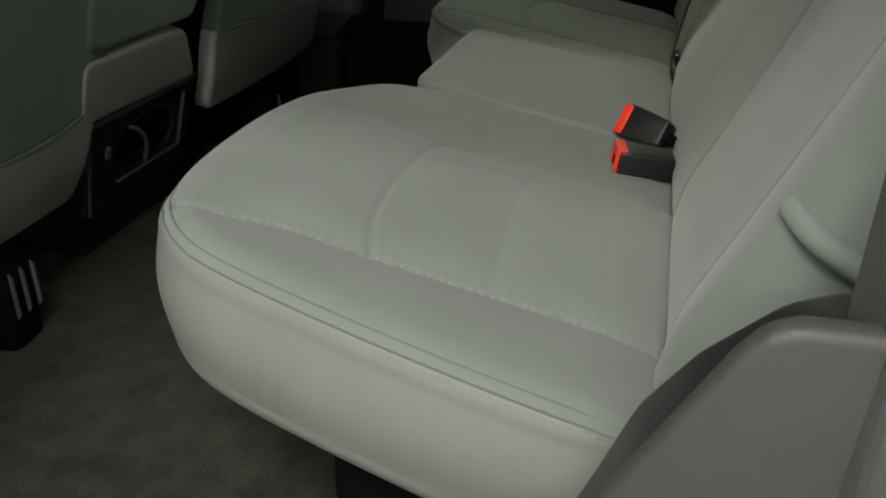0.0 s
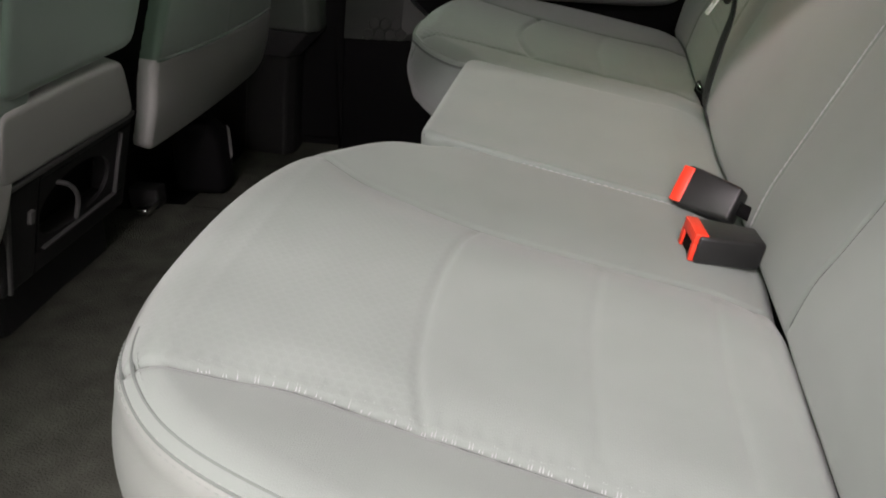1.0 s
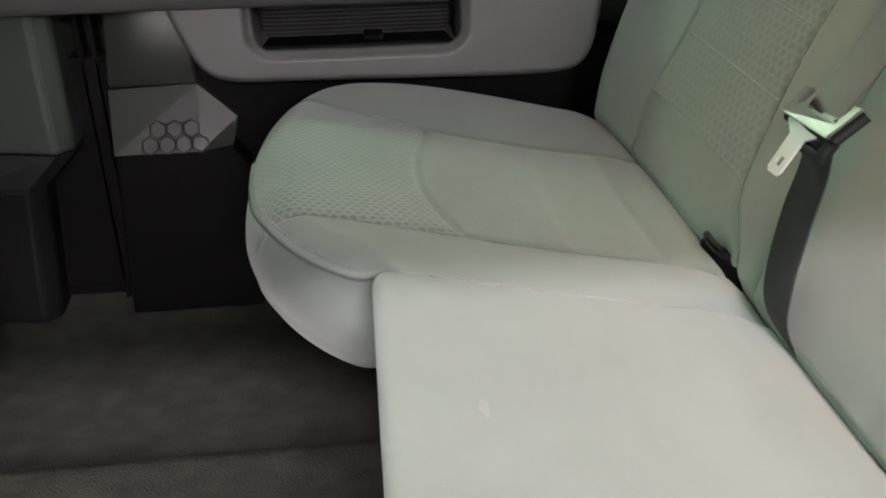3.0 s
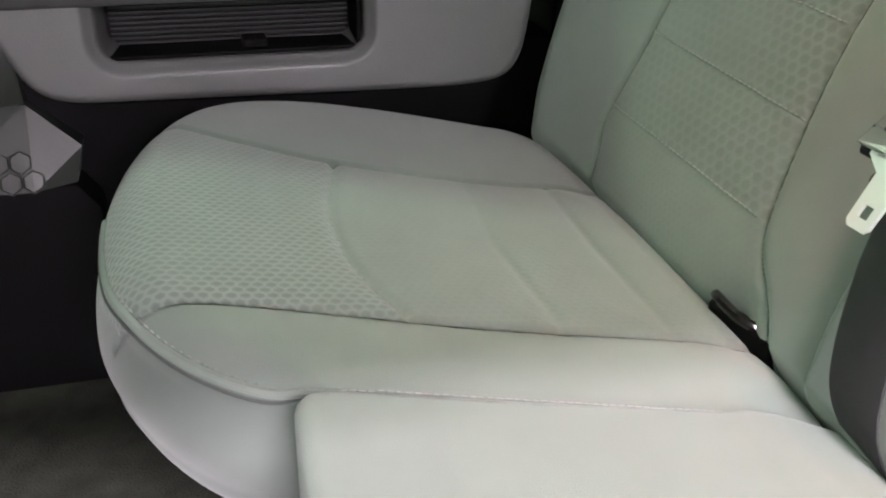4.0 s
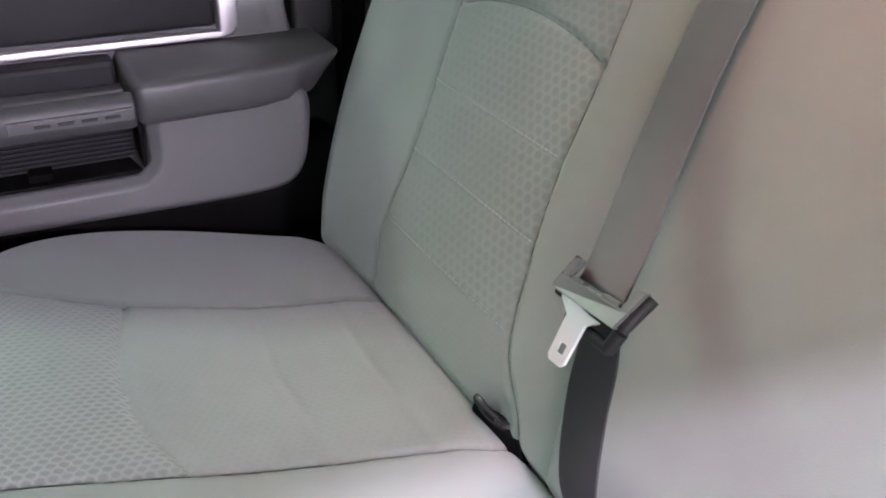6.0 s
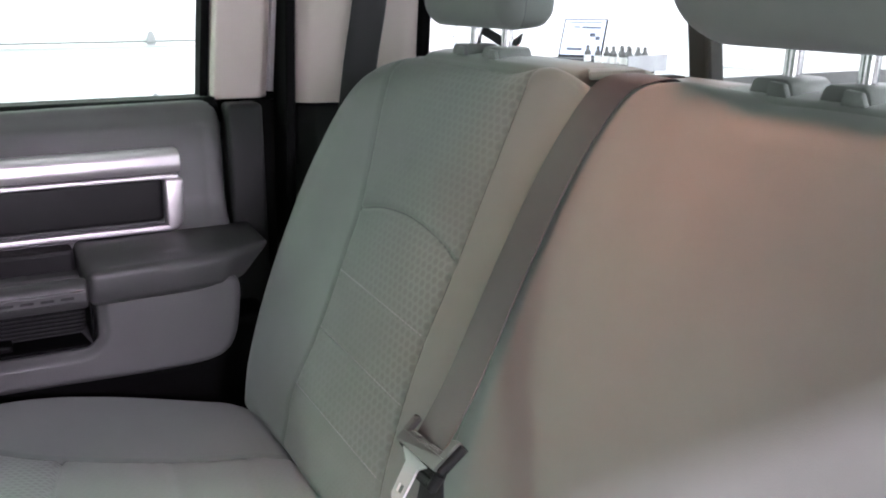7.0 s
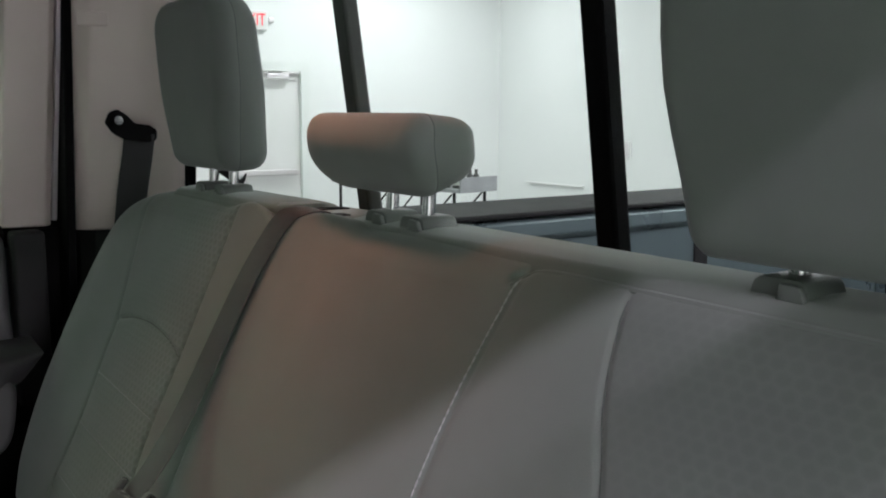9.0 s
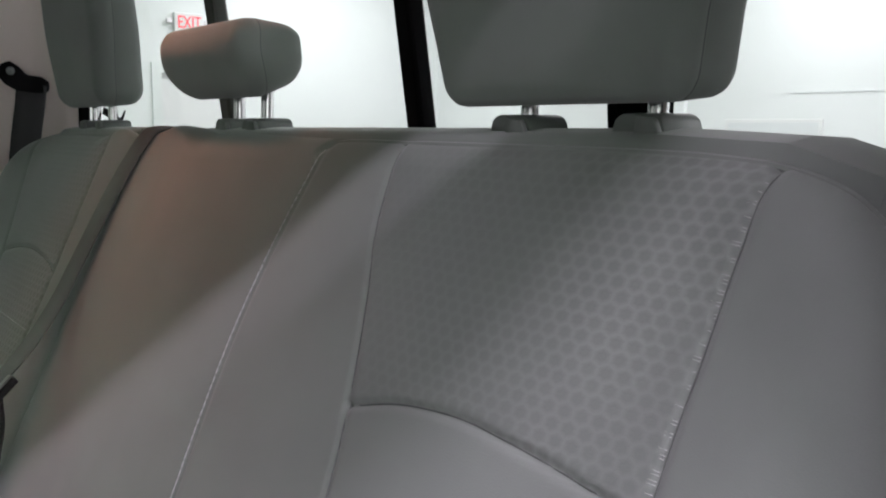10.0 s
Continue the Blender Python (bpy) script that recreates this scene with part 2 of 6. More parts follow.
def box_into(bm, lo, hi, bevel=0.0, segments=2, m=None):
    """A bevelled box between two corners, added to bm."""
    made = bmesh.ops.create_cube(bm, size=1.0)["verts"]
    size = [h - l for l, h in zip(lo, hi)]
    mid = [(h + l) / 2 for l, h in zip(lo, hi)]
    for v in made:
        v.co = Vector((v.co.x * size[0] + mid[0], v.co.y * size[1] + mid[1], v.co.z * size[2] + mid[2]))
    if bevel:
        edges = list({e for v in made for e in v.link_edges})
        made = bmesh.ops.bevel(bm, geom=edges, offset=min(bevel, min(size) * 0.49), segments=segments, profile=0.5, affect="EDGES")["verts"]
        made = list({v for v in bm.verts if v.is_valid and v in set(made)}) or made
    if m is not None:
        bmesh.ops.transform(bm, matrix=m, verts=made)
    return made


def box(lo, hi, bevel=0.0, segments=2, m=None):
    bm = bmesh.new()
    box_into(bm, lo, hi, bevel, segments)
    if m is not None:
        bmesh.ops.transform(bm, matrix=m, verts=bm.verts)
    return bm


def moved(bm, m):
    bmesh.ops.transform(bm, matrix=m, verts=bm.verts)
    return bm


def prism(points, lo, hi, axis="y", bevel=0.0, segments=2, top=None):
    """A polygon pulled along an axis. points are (x,z) for y, (x,y) for z, (y,z) for x. top: points at the far end, if they differ."""
    def place(p, h):
        return {"y": (p[0], h, p[1]), "z": (p[0], p[1], h), "x": (h, p[0], p[1])}[axis]
    bm = bmesh.new()
    a = [bm.verts.new(place(p, lo)) for p in points]
    b = [bm.verts.new(place(p, hi)) for p in (top or points)]
    n = len(a)
    bm.faces.new(a), bm.faces.new(b[::-1])
    for i in range(n):
        bm.faces.new((a[i], b[i], b[(i + 1) % n], a[(i + 1) % n]))
    bmesh.ops.recalc_face_normals(bm, faces=bm.faces)
    if bevel:
        bmesh.ops.bevel(bm, geom=list(bm.edges), offset=bevel, segments=segments, profile=0.5, affect="EDGES", clamp_overlap=True)
    return bm


def rod_into(bm, a, b, r, segments=14, r2=None, caps=True):
    a, b = Vector(a), Vector(b)
    q = (b - a).to_track_quat("Z", "Y").to_matrix().to_4x4()
    m = Matrix.Translation((a + b) / 2) @ q
    bmesh.ops.create_cone(bm, cap_ends=caps, segments=segments, radius1=r, radius2=r if r2 is None else r2, depth=(b - a).length, matrix=m)


def rod(a, b, r, segments=14, r2=None):
    bm = bmesh.new()
    rod_into(bm, a, b, r, segments, r2)
    return bm


def smooth_line(points, step=0.004):
    """Catmull-Rom line through the points, evenly sampled."""
    p = np.array(points, float)
    p = np.vstack([2 * p[0] - p[1], p, 2 * p[-1] - p[-2]])
    out = []
    for i in range(1, len(p) - 2):
        n = max(2, int(np.linalg.norm(p[i + 1] - p[i]) / step))
        for t in np.arange(n) / n:
            out.append(0.5 * (2 * p[i] + (p[i + 1] - p[i - 1]) * t + (2 * p[i - 1] - 5 * p[i] + 4 * p[i + 1] - p[i + 2]) * t * t + (3 * p[i] - p[i - 1] - 3 * p[i + 1] + p[i + 2]) * t ** 3))
    out.append(p[-2])
    return np.array(out)


def tube(points, r, segments=8, step=0.006):
    line = smooth_line(points, step)
    bm = bmesh.new()
    rings = []
    for i, c in enumerate(line):
        d = Vector(line[min(i + 1, len(line) - 1)] - line[max(i - 1, 0)]).normalized()
        side = d.cross(Vector((0.13, 0.21, 0.97))).normalized()
        up = side.cross(d)
        rings.append([bm.verts.new(Vector(c) + (side * math.cos(k * 2 * math.pi / segments) + up * math.sin(k * 2 * math.pi / segments)) * r) for k in range(segments)])
    for a, b in zip(rings, rings[1:]):
        for k in range(segments):
            bm.faces.new((a[k], a[(k + 1) % segments], b[(k + 1) % segments], b[k]))
    bm.faces.new(rings[0]), bm.faces.new(rings[-1][::-1])
    return bm


def ribbon(name, centre, across, width, thick, material, parent=None, label="", step=0.006):
    """Webbing: a band that follows a line; across gives its width direction at each given point."""
    c = smooth_line(np.hstack([np.array(centre, float), np.array(across, float)]), step)
    verts, uv = [], []
    length = 0.0
    prof = [(-0.5, 0.0), (-0.46, 0.5), (-0.2, 0.62), (0.2, 0.62), (0.46, 0.5), (0.5, 0.0), (0.46, -0.5), (-0.46, -0.5)]
    for i, row in enumerate(c):
        p, w = Vector(row[:3]), Vector(row[3:]).normalized()
        d = Vector(c[min(i + 1, len(c) - 1)][:3] - c[max(i - 1, 0)][:3]).normalized()
        n = d.cross(w).normalized()
        if i:
            length += float(np.linalg.norm(c[i][:3] - c[i - 1][:3]))
        for a, b in prof:
            verts.append(p + w * a * width + n * b * thick)
            uv.append((a * width, length))
    k = len(prof)
    faces = [(i * k + j, i * k + (j + 1) % k, (i + 1) * k + (j + 1) % k, (i + 1) * k + j) for i in range(len(c) - 1) for j in range(k)]
    faces += [tuple(range(k))[::-1], tuple((len(c) - 1) * k + j for j in range(k))]
    return link_mesh(name, verts, faces, material, parent, label, uv)


def line_distance(px, py, line):
    best = np.full(px.shape, 9.0)
    for (x0, y0), (x1, y1) in zip(line, line[1:]):
        dx, dy = x1 - x0, y1 - y0
        t = np.clip(((px - x0) * dx + (py - y0) * dy) / max(dx * dx + dy * dy, 1e-12), 0, 1)
        best = np.minimum(best, np.hypot(px - x0 - t * dx, py - y0 - t * dy))
    return best


def side_of(px, py, line):
    """Positive to the left of an open line, by its nearest segment."""
    best, sign = np.full(px.shape, 9.0), np.zeros(px.shape)
    for (x0, y0), (x1, y1) in zip(line, line[1:]):
        dx, dy = x1 - x0, y1 - y0
        t = np.clip(((px - x0) * dx + (py - y0) * dy) / max(dx * dx + dy * dy, 1e-12), 0, 1)
        d = np.hypot(px - x0 - t * dx, py - y0 - t * dy)
        s = np.sign(dx * (py - y0) - dy * (px - x0))
        closer = d < best - 1e-9
        best, sign = np.where(closer, d, best), np.where(closer, s, sign)
    return sign


def box_field(px, py, x0, x1, y0, y1, r):
    """Signed distance to a rounded rectangle, negative inside."""
    qx = np.abs(px - (x0 + x1) / 2) - (x1 - x0) / 2 + r
    qy = np.abs(py - (y0 + y1) / 2) - (y1 - y0) / 2 + r
    return np.hypot(np.maximum(qx, 0), np.maximum(qy, 0)) + np.minimum(np.maximum(qx, qy), 0) - r


def bump_step(d, w):
    t = np.clip(d / w, 0, 1)
    return t * t * (3 - 2 * t)


def drape(outline, frame3, top, roll, drop, step=0.004, corner=0.02, tuck=0.0, bulge=0.0, seams=(), zones=None, puff=0.0, edge=None):
    """Cover stretched over a padded form.
    outline: convex polygon, counter-clockwise, in plan; frame3: 4x4 from (plan x, plan y, height) to the world;
    top(x, y): height of the padding; roll(x, y): radius of its edge; drop: length of the sides; tuck: radius at which the sides turn under;
    seams: (line, depth, width); zones(x, y, a): whole numbers that split the cover into panels; edge(a): relief along the rolled edge."""
    poly = np.array(outline, float)
    e = np.roll(poly, -1, 0) - poly
    nrm = np.stack([e[:, 1], -e[:, 0]], 1)
    nrm /= np.linalg.norm(nrm, axis=1)[:, None]
    c = (nrm * poly).sum(1)
    k = 1 / corner

    def field(x, y):
        d = nrm[:, 0, None] * x + nrm[:, 1, None] * y - c[:, None]
        m = d.max(0)
        w = np.exp(k * (d - m))
        s = w.sum(0)
        gx, gy = (w * nrm[:, 0, None]).sum(0) / s, (w * nrm[:, 1, None]).sum(0) / s
        return m + np.log(s) / k, gx, gy

    reach = drop + 0.03 + tuck
    lo, hi = poly.min(0) - reach, poly.max(0) + reach
    nx, ny = int((hi[0] - lo[0]) / step) + 1, int((hi[1] - lo[1]) / step) + 1
    gx, gy = np.meshgrid(np.linspace(lo[0], hi[0], nx), np.linspace(lo[1], hi[1], ny), indexing="ij")
    x, y = gx.ravel(), gy.ravel()
    d, _, _ = field(x, y)
    r = roll(x, y) * np.ones_like(x)
    qx, qy = x.copy(), y.copy()
    for _ in range(14):
        f, ux, uy = field(qx, qy)
        g = np.maximum(np.hypot(ux, uy), 0.3)
        rr = roll(qx, qy) * np.ones_like(x)
        go = np.where(d > -r, (f + rr) / g, 0.0)
        qx, qy = qx - ux / g * go, qy - uy / g * go
    out = d > -r
    f, ux, uy = field(qx, qy)
    g = np.maximum(np.hypot(ux, uy), 1e-6)
    ux, uy = ux / g, uy / g
    a = np.where(out, np.hypot(x - qx, y - qy), 0.0)
    rr = np.maximum(roll(qx, qy) * np.ones_like(x), 1e-4)
    th = np.clip(a / rr, 0, math.pi / 2)
    s = np.maximum(a - rr * math.pi / 2, 0)
    s1 = np.minimum(s, drop)
    s2 = np.clip(s - drop, 0, tuck * math.pi / 2) / max(tuck, 1e-6)
    off = rr * np.sin(th) + bulge * np.sin(np.pi * np.clip(s1 / max(drop, 1e-6), 0, 1)) - (tuck * (1 - np.cos(s2)) if tuck else 0)
    low = rr * (1 - np.cos(th)) + s1 + (tuck * np.sin(s2) if tuck else 0)
    px, py = np.where(out, qx + ux * off, x), np.where(out, qy + uy * off, y)
    base = np.where(out, top(qx, qy), top(x, y))
    relief = np.zeros_like(x)
    near = np.full(x.shape, 9.0)
    for line, depth, width in seams:
        dd = line_distance(x, y, line)
        relief -= depth * np.exp(-(dd / width) ** 2)
        near = np.minimum(near, dd)
    if puff:
        relief += puff * (1 - np.exp(-near / 0.022)) * np.exp(-a / 0.02)
    if edge is not None:
        relief += edge(np.where(out, a, d + r - 0.0), x, y)
    nz, nh = np.cos(th), np.sin(th)
    px, py, pz = px + ux * nh * relief * out, py + uy * nh * relief * out, base - low + relief * nz
    limit = rr * math.pi / 2 + drop + tuck * math.pi / 2
    keep = a <= limit + step * 0.75
    pts = np.stack([px, py, pz, np.ones_like(px)], 1) @ np.array(frame3).T
    idx = np.arange(nx * ny).reshape(nx, ny)
    quads = np.stack([idx[:-1, :-1], idx[1:, :-1], idx[1:, 1:], idx[:-1, 1:]], -1).reshape(-1, 4)
    quads = quads[keep[quads].all(1)]
    zone = np.zeros(len(x), int) if zones is None else zones(x, y, a)
    zq = zone[quads[:, 0]] if zones is not None else np.zeros(len(quads), int)
    if zones is not None:
        cx, cy, ca = x[quads].mean(1), y[quads].mean(1), a[quads].mean(1)
        zq = zones(cx, cy, ca)
    if np.linalg.det(np.array(frame3)[:3, :3]) < 0:
        quads = quads[:, ::-1]
    uv = np.stack([x, y], 1)
    flat = pts[:, :3]
    fn = np.cross(flat[quads[:, 2]] - flat[quads[:, 0]], flat[quads[:, 3]] - flat[quads[:, 1]])
    vn = np.zeros_like(flat)
    for corner_ in range(4):
        np.add.at(vn, quads[:, corner_], fn)
    vn /= np.maximum(np.linalg.norm(vn, axis=1), 1e-12)[:, None]

    def panel(number):
        q = quads[zq == number]
        used, inv = np.unique(q, return_inverse=True)
        return {'verts': pts[used, :3], 'faces': inv.reshape(-1, 4), 'uv': uv[used], 'normals': vn[used]}

    def on(line, lift=0.0):
        """Places on the cover above a line in plan."""
        line = np.array(line)
        at = np.clip((line - lo) / (hi - lo) * np.array([nx - 1, ny - 1]), 0, [nx - 1.001, ny - 1.001])
        ii = at.astype(int)
        fx, fy = (at - ii).T[:, :, None]
        k0 = ii[:, 0] * ny + ii[:, 1]
        blend = lambda q: q[k0] * (1 - fx) * (1 - fy) + q[k0 + ny] * fx * (1 - fy) + q[k0 + 1] * (1 - fx) * fy + q[k0 + ny + 1] * fx * fy
        out_n = blend(vn)
        return blend(pts[:, :3]), out_n / np.linalg.norm(out_n, axis=1)[:, None]

    def rim(line, turn):
        """Places along the rolled edge, at an angle of the roll, nearest to a line in plan."""
        bx, by = np.array(line, float).T
        for _ in range(20):
            f_, vx, vy = field(bx, by)
            g_ = np.maximum(np.hypot(vx, vy), 0.3)
            go_ = (f_ + roll(bx, by)) / g_
            bx, by = bx - vx / g_ * go_, by - vy / g_ * go_
        _, vx, vy = field(bx, by)
        g_ = np.hypot(vx, vy)
        vx, vy = vx / g_, vy / g_
        r_ = roll(bx, by) * np.ones_like(bx)
        p3 = np.stack([bx + vx * r_ * math.sin(turn), by + vy * r_ * math.sin(turn), top(bx, by) - r_ * (1 - math.cos(turn)), np.ones_like(bx)], 1) @ np.array(frame3).T
        n3 = np.stack([vx * math.sin(turn), vy * math.sin(turn), np.full_like(bx, math.cos(turn))], 1) @ np.array(frame3)[:3, :3].T
        return p3[:, :3], n3

    return panel, on, rim


def stitches(name, places, normals, parent, length=0.0045, gap=0.0022, r=0.0007, lift=0.0004, material=None, label=""):
    """A row of thread stitches along a line on a cover."""
    pts = np.array(places) + np.array(normals) * lift
    seg = np.linalg.norm(np.diff(pts, axis=0), axis=1)
    s = np.concatenate([[0], np.cumsum(seg)])
    verts, faces = [], []
    t = 0.0
    while t + length < s[-1]:
        a = Vector([np.interp(t, s, pts[:, i]) for i in range(3)])
        b = Vector([np.interp(t + length, s, pts[:, i]) for i in range(3)])
        dirn = (b - a).normalized()
        up = Vector(normals[min(int(np.searchsorted(s, t)), len(normals) - 1)]).normalized()
        side = dirn.cross(up).normalized()
        n0 = len(verts)
        for at, k in ((a - dirn * r * 0.6, 0.35), (a + dirn * length * 0.25, 1.0), (b - dirn * length * 0.25, 1.0), (b + dirn * r * 0.6, 0.35)):
            for w, h in ((-1, 0), (0, 1), (1, 0), (0, -1)):
                verts.append(at + side * w * r * k + up * h * r * k)
        for ring in range(3):
            for j in range(4):
                faces.append((n0 + ring * 4 + j, n0 + ring * 4 + (j + 1) % 4, n0 + ring * 4 + 4 + (j + 1) % 4, n0 + ring * 4 + 4 + j))
        t += length + gap
    return link_mesh(name, verts, faces, material or m_thread, parent, label)


def cover(name, panel_data, material, parent=None, label=""):
    return link_mesh(name, panel_data["verts"], panel_data["faces"], material, parent, label, uv=panel_data["uv"], normals=panel_data["normals"])


PLAN = Matrix.Identity(4)


def ticks(name, on, line, side, parent, seed, reach=(0.004, 0.010)):
    """Short pale gathers of the cloth across a seam."""
    rnd = random.Random(seed)
    line = np.array(line)
    verts, faces = [], []
    at = 4.0
    while at < len(line) - 6:
        i = int(at)
        d = line[i + 2] - line[i]
        n = np.array([-d[1], d[0]]) / np.linalg.norm(d) * side
        ln = rnd.uniform(*reach)
        for k in range(rnd.choice((1, 2, 2))):
            q = line[i] + d / np.linalg.norm(d) * 0.0018 * k
            ends, nrm = on(np.array([q + n * 0.001, q + n * ln]))
            a, b = Vector(ends[0] + nrm[0] * 0.0002), Vector(ends[1] + nrm[1] * 0.0001)
            t = (b - a).normalized()
            w = t.cross(Vector(nrm[0])).normalized() * 0.00035
            h = Vector(nrm[0]) * 0.00035
            n0 = len(verts)
            verts += [a - w, a + h, a + w, b - w * 0.3, b + h * 0.3, b + w * 0.3]
            faces += [(n0, n0 + 1, n0 + 4, n0 + 3), (n0 + 1, n0 + 2, n0 + 5, n0 + 4), (n0, n0 + 2, n0 + 1)]
        at += rnd.uniform(2.6, 6.5)
    return link_mesh(name, verts, faces, m_thread, parent)


# ---- garage ----
def wall_slab(name, lo, hi, material):
    return tagged(part(name, box(lo, hi), material), kind="structure")


X0, X1, Y0, Y1 = -6.0, 6.9, -5.5, 9.0
wall_slab("ground", (-30, -30, GROUND - 0.2), (30, 30, GROUND), m_concrete)
wall_slab("ceiling", (X0 - 0.2, Y0 - 0.2, CEIL), (X1 + 0.2, Y1 + 0.2, CEIL + 0.2), m_wall)
wall_slab("wall_front", (X0 - 0.2, Y0, GROUND), (X0, Y1, CEIL), m_wall)
rear_wall = wall_slab("wall_rear", (X1, Y0, GROUND), (X1 + 0.2, Y1, CEIL), m_wall)
wall_slab("wall_near", (X0, Y0 - 0.2, GROUND), (X1, Y0, CEIL), m_wall)
# wall with the garage door opening and the exit door opening
DX0, DX1, DTOP = -2.9, 2.2, 3.05
EX0, EX1, ETOP = 3.44, 4.33, 2.18
for name, lo, hi in (("wall_door_side", (X0, Y1, GROUND), (DX0, Y1 + 0.2, CEIL)), ("wall_door_side", (DX0, Y1, DTOP), (DX1, Y1 + 0.2, CEIL)),
                     ("wall_door_side", (DX1, Y1, GROUND), (EX0, Y1 + 0.2, CEIL)), ("wall_door_side", (EX0, Y1, ETOP), (EX1, Y1 + 0.2, CEIL)),
                     ("wall_door_side", (EX1, Y1, GROUND), (X1, Y1 + 0.2, CEIL))):
    wall_slab(name, lo, hi, m_wall)

gdoor = thing("garage_door", ((DX0 + DX1) / 2, Y1, GROUND), "closed white sectional steel garage door with ribbed panels", "garage door", kind="structure")
edges = [GROUND, 0.745, 1.262, 1.885, 2.49, DTOP]
for z0, z1 in zip(edges, edges[1:]):
    part("panel", prism([(Y1 + 0.02, z0 + 0.004), (Y1 + 0.012, z0 + 0.03), (Y1 + 0.03, z0 + 0.04), (Y1 + 0.03, z1 - 0.045), (Y1 + 0.0, z1 - 0.035), (Y1 + 0.0, z1 - 0.006), (Y1 + 0.07, z1 - 0.006), (Y1 + 0.07, z0 + 0.004)], DX0, DX1, "x"), m_garagedoor, gdoor)
for hx in (-1.9, -0.28, 1.345):
    for z in edges[1:-1]:
        bm = prism([(hx - 0.035, z - 0.03), (hx + 0.035, z - 0.03), (hx + 0.035, z + 0.03), (hx + 0.012, z + 0.085), (hx - 0.012, z + 0.085), (hx - 0.035, z + 0.03)], Y1 - 0.012, Y1 + 0.001, "y", 0.003)
        rod_into(bm, (hx - 0.04, Y1 - 0.012, z), (hx + 0.04, Y1 - 0.012, z), 0.008)
        part("hinge", bm, m_zinc, gdoor, "galvanised steel hinge")

exit_door = thing("door_exit", ((EX0 + EX1) / 2, Y1, GROUND), "closed white steel exit door in a white frame", "door", kind="structure")
part("leaf", box((EX0 + 0.045, Y1 + 0.03, GROUND + 0.01), (EX1 - 0.045, Y1 + 0.075, ETOP - 0.045), 0.004), m_white, exit_door)
part("frame", prism([(EX0 - 0.05, GROUND), (EX0 - 0.05, ETOP + 0.05), (EX1 + 0.05, ETOP + 0.05), (EX1 + 0.05, GROUND), (EX1 - 0.045, GROUND), (EX1 - 0.045, ETOP - 0.045), (EX0 + 0.045, ETOP - 0.045), (EX0 + 0.045, GROUND)], Y1 - 0.02, Y1 + 0.08, "y"), m_garagedoor, exit_door)
bm = box((3.90, Y1 - 0.05, 2.06), (4.14, Y1 - 0.01, 2.11), 0.006)
box_into(bm, (4.06, Y1 - 0.04, 2.112), (4.27, Y1 - 0.025, 2.128), 0.002)
part("door_closer", bm, m_silver, exit_door, "grey door closer")
part("push_bar", box((EX0 + 0.1, Y1 - 0.05, 1.1), (EX1 - 0.1, Y1 - 0.0, 1.16), 0.01), m_silver, exit_door)

sign = thing("exit_sign", (3.77, Y1, 2.61), "white exit sign with red letters and two small lamp heads", "exit sign")
part("body", box((3.62, Y1 - 0.05, 2.52), (3.92, Y1 - 0.002, 2.71), 0.01), m_white, sign)
for sx in (3.575, 3.965):
    bm = box((sx - 0.03, Y1 - 0.04, 2.60), (sx + 0.03, Y1 - 0.01, 2.65), 0.012)
    box_into(bm, (min(sx, 3.77) + 0.0, Y1 - 0.03, 2.615), (max(sx, 3.77), Y1 - 0.02, 2.63))
    part("lamp_head", bm, m_silver, sign)
curve = bpy.data.curves.new("letters", "FONT")
curve.body, curve.size, curve.align_x, curve.align_y, curve.extrude = "EXIT", 0.165, "CENTER", "CENTER", 0.002
letters = new("letters", curve)
curve.materials.append(m_exit)
letters.parent = sign
letters.matrix_basis = pose(0, -0.054, 0.005, 90, 0, 0) @ Matrix.Diagonal((0.72, 1.0, 1, 1))
tagged(letters, "red letters EXIT")

# fittings on the rear wall
for name, y0, y1, z0, z1, label in (("wall_outlet", 6.90, 7.05, 1.28, 1.46, "white electrical outlet plate on a white wall"), ("wall_hatch", 4.13, 5.02, 1.225, 1.69, "pale flush access hatch in a white wall")):
    ob = thing(name, (X1, (y0 + y1) / 2, z0), label, name.replace("_", " "))
    part("plate", box((X1 - 0.012, y0, z0), (X1 - 0.001, y1, z1), 0.004), m_white, ob)
    part("cover", box((X1 - 0.016, y0 + 0.03, z0 + 0.025), (X1 - 0.0125, y1 - 0.03, z1 - 0.025), 0.002), m_hatch if name == "wall_hatch" else m_silver, ob)
rail = thing("wall_rail", (X1, 8.0, 0.95), "thin white rail along a white wall", "rail")
part("rail", box((X1 - 0.03, 7.55, 0.945), (X1 - 0.002, 8.45, 0.965), 0.004), m_white, rail)
part("wall_joint", box((X1 - 0.006, 3.2, 1.897), (X1 - 0.001, 4.45, 1.907)), m_hatch, rear_wall)
part("wall_strip", box((X1 - 0.05, 5.42, GROUND), (X1 - 0.001, 5.72, CEIL), 0.01), m_wall, rear_wall)

# folding table with a laptop and bottles
TZ = 1.10
TM = pose(4.48, 6.57, 0, 0, 0, 8)


def on_table(x, y, z=TZ):
    return TM @ Vector((x, y, z))


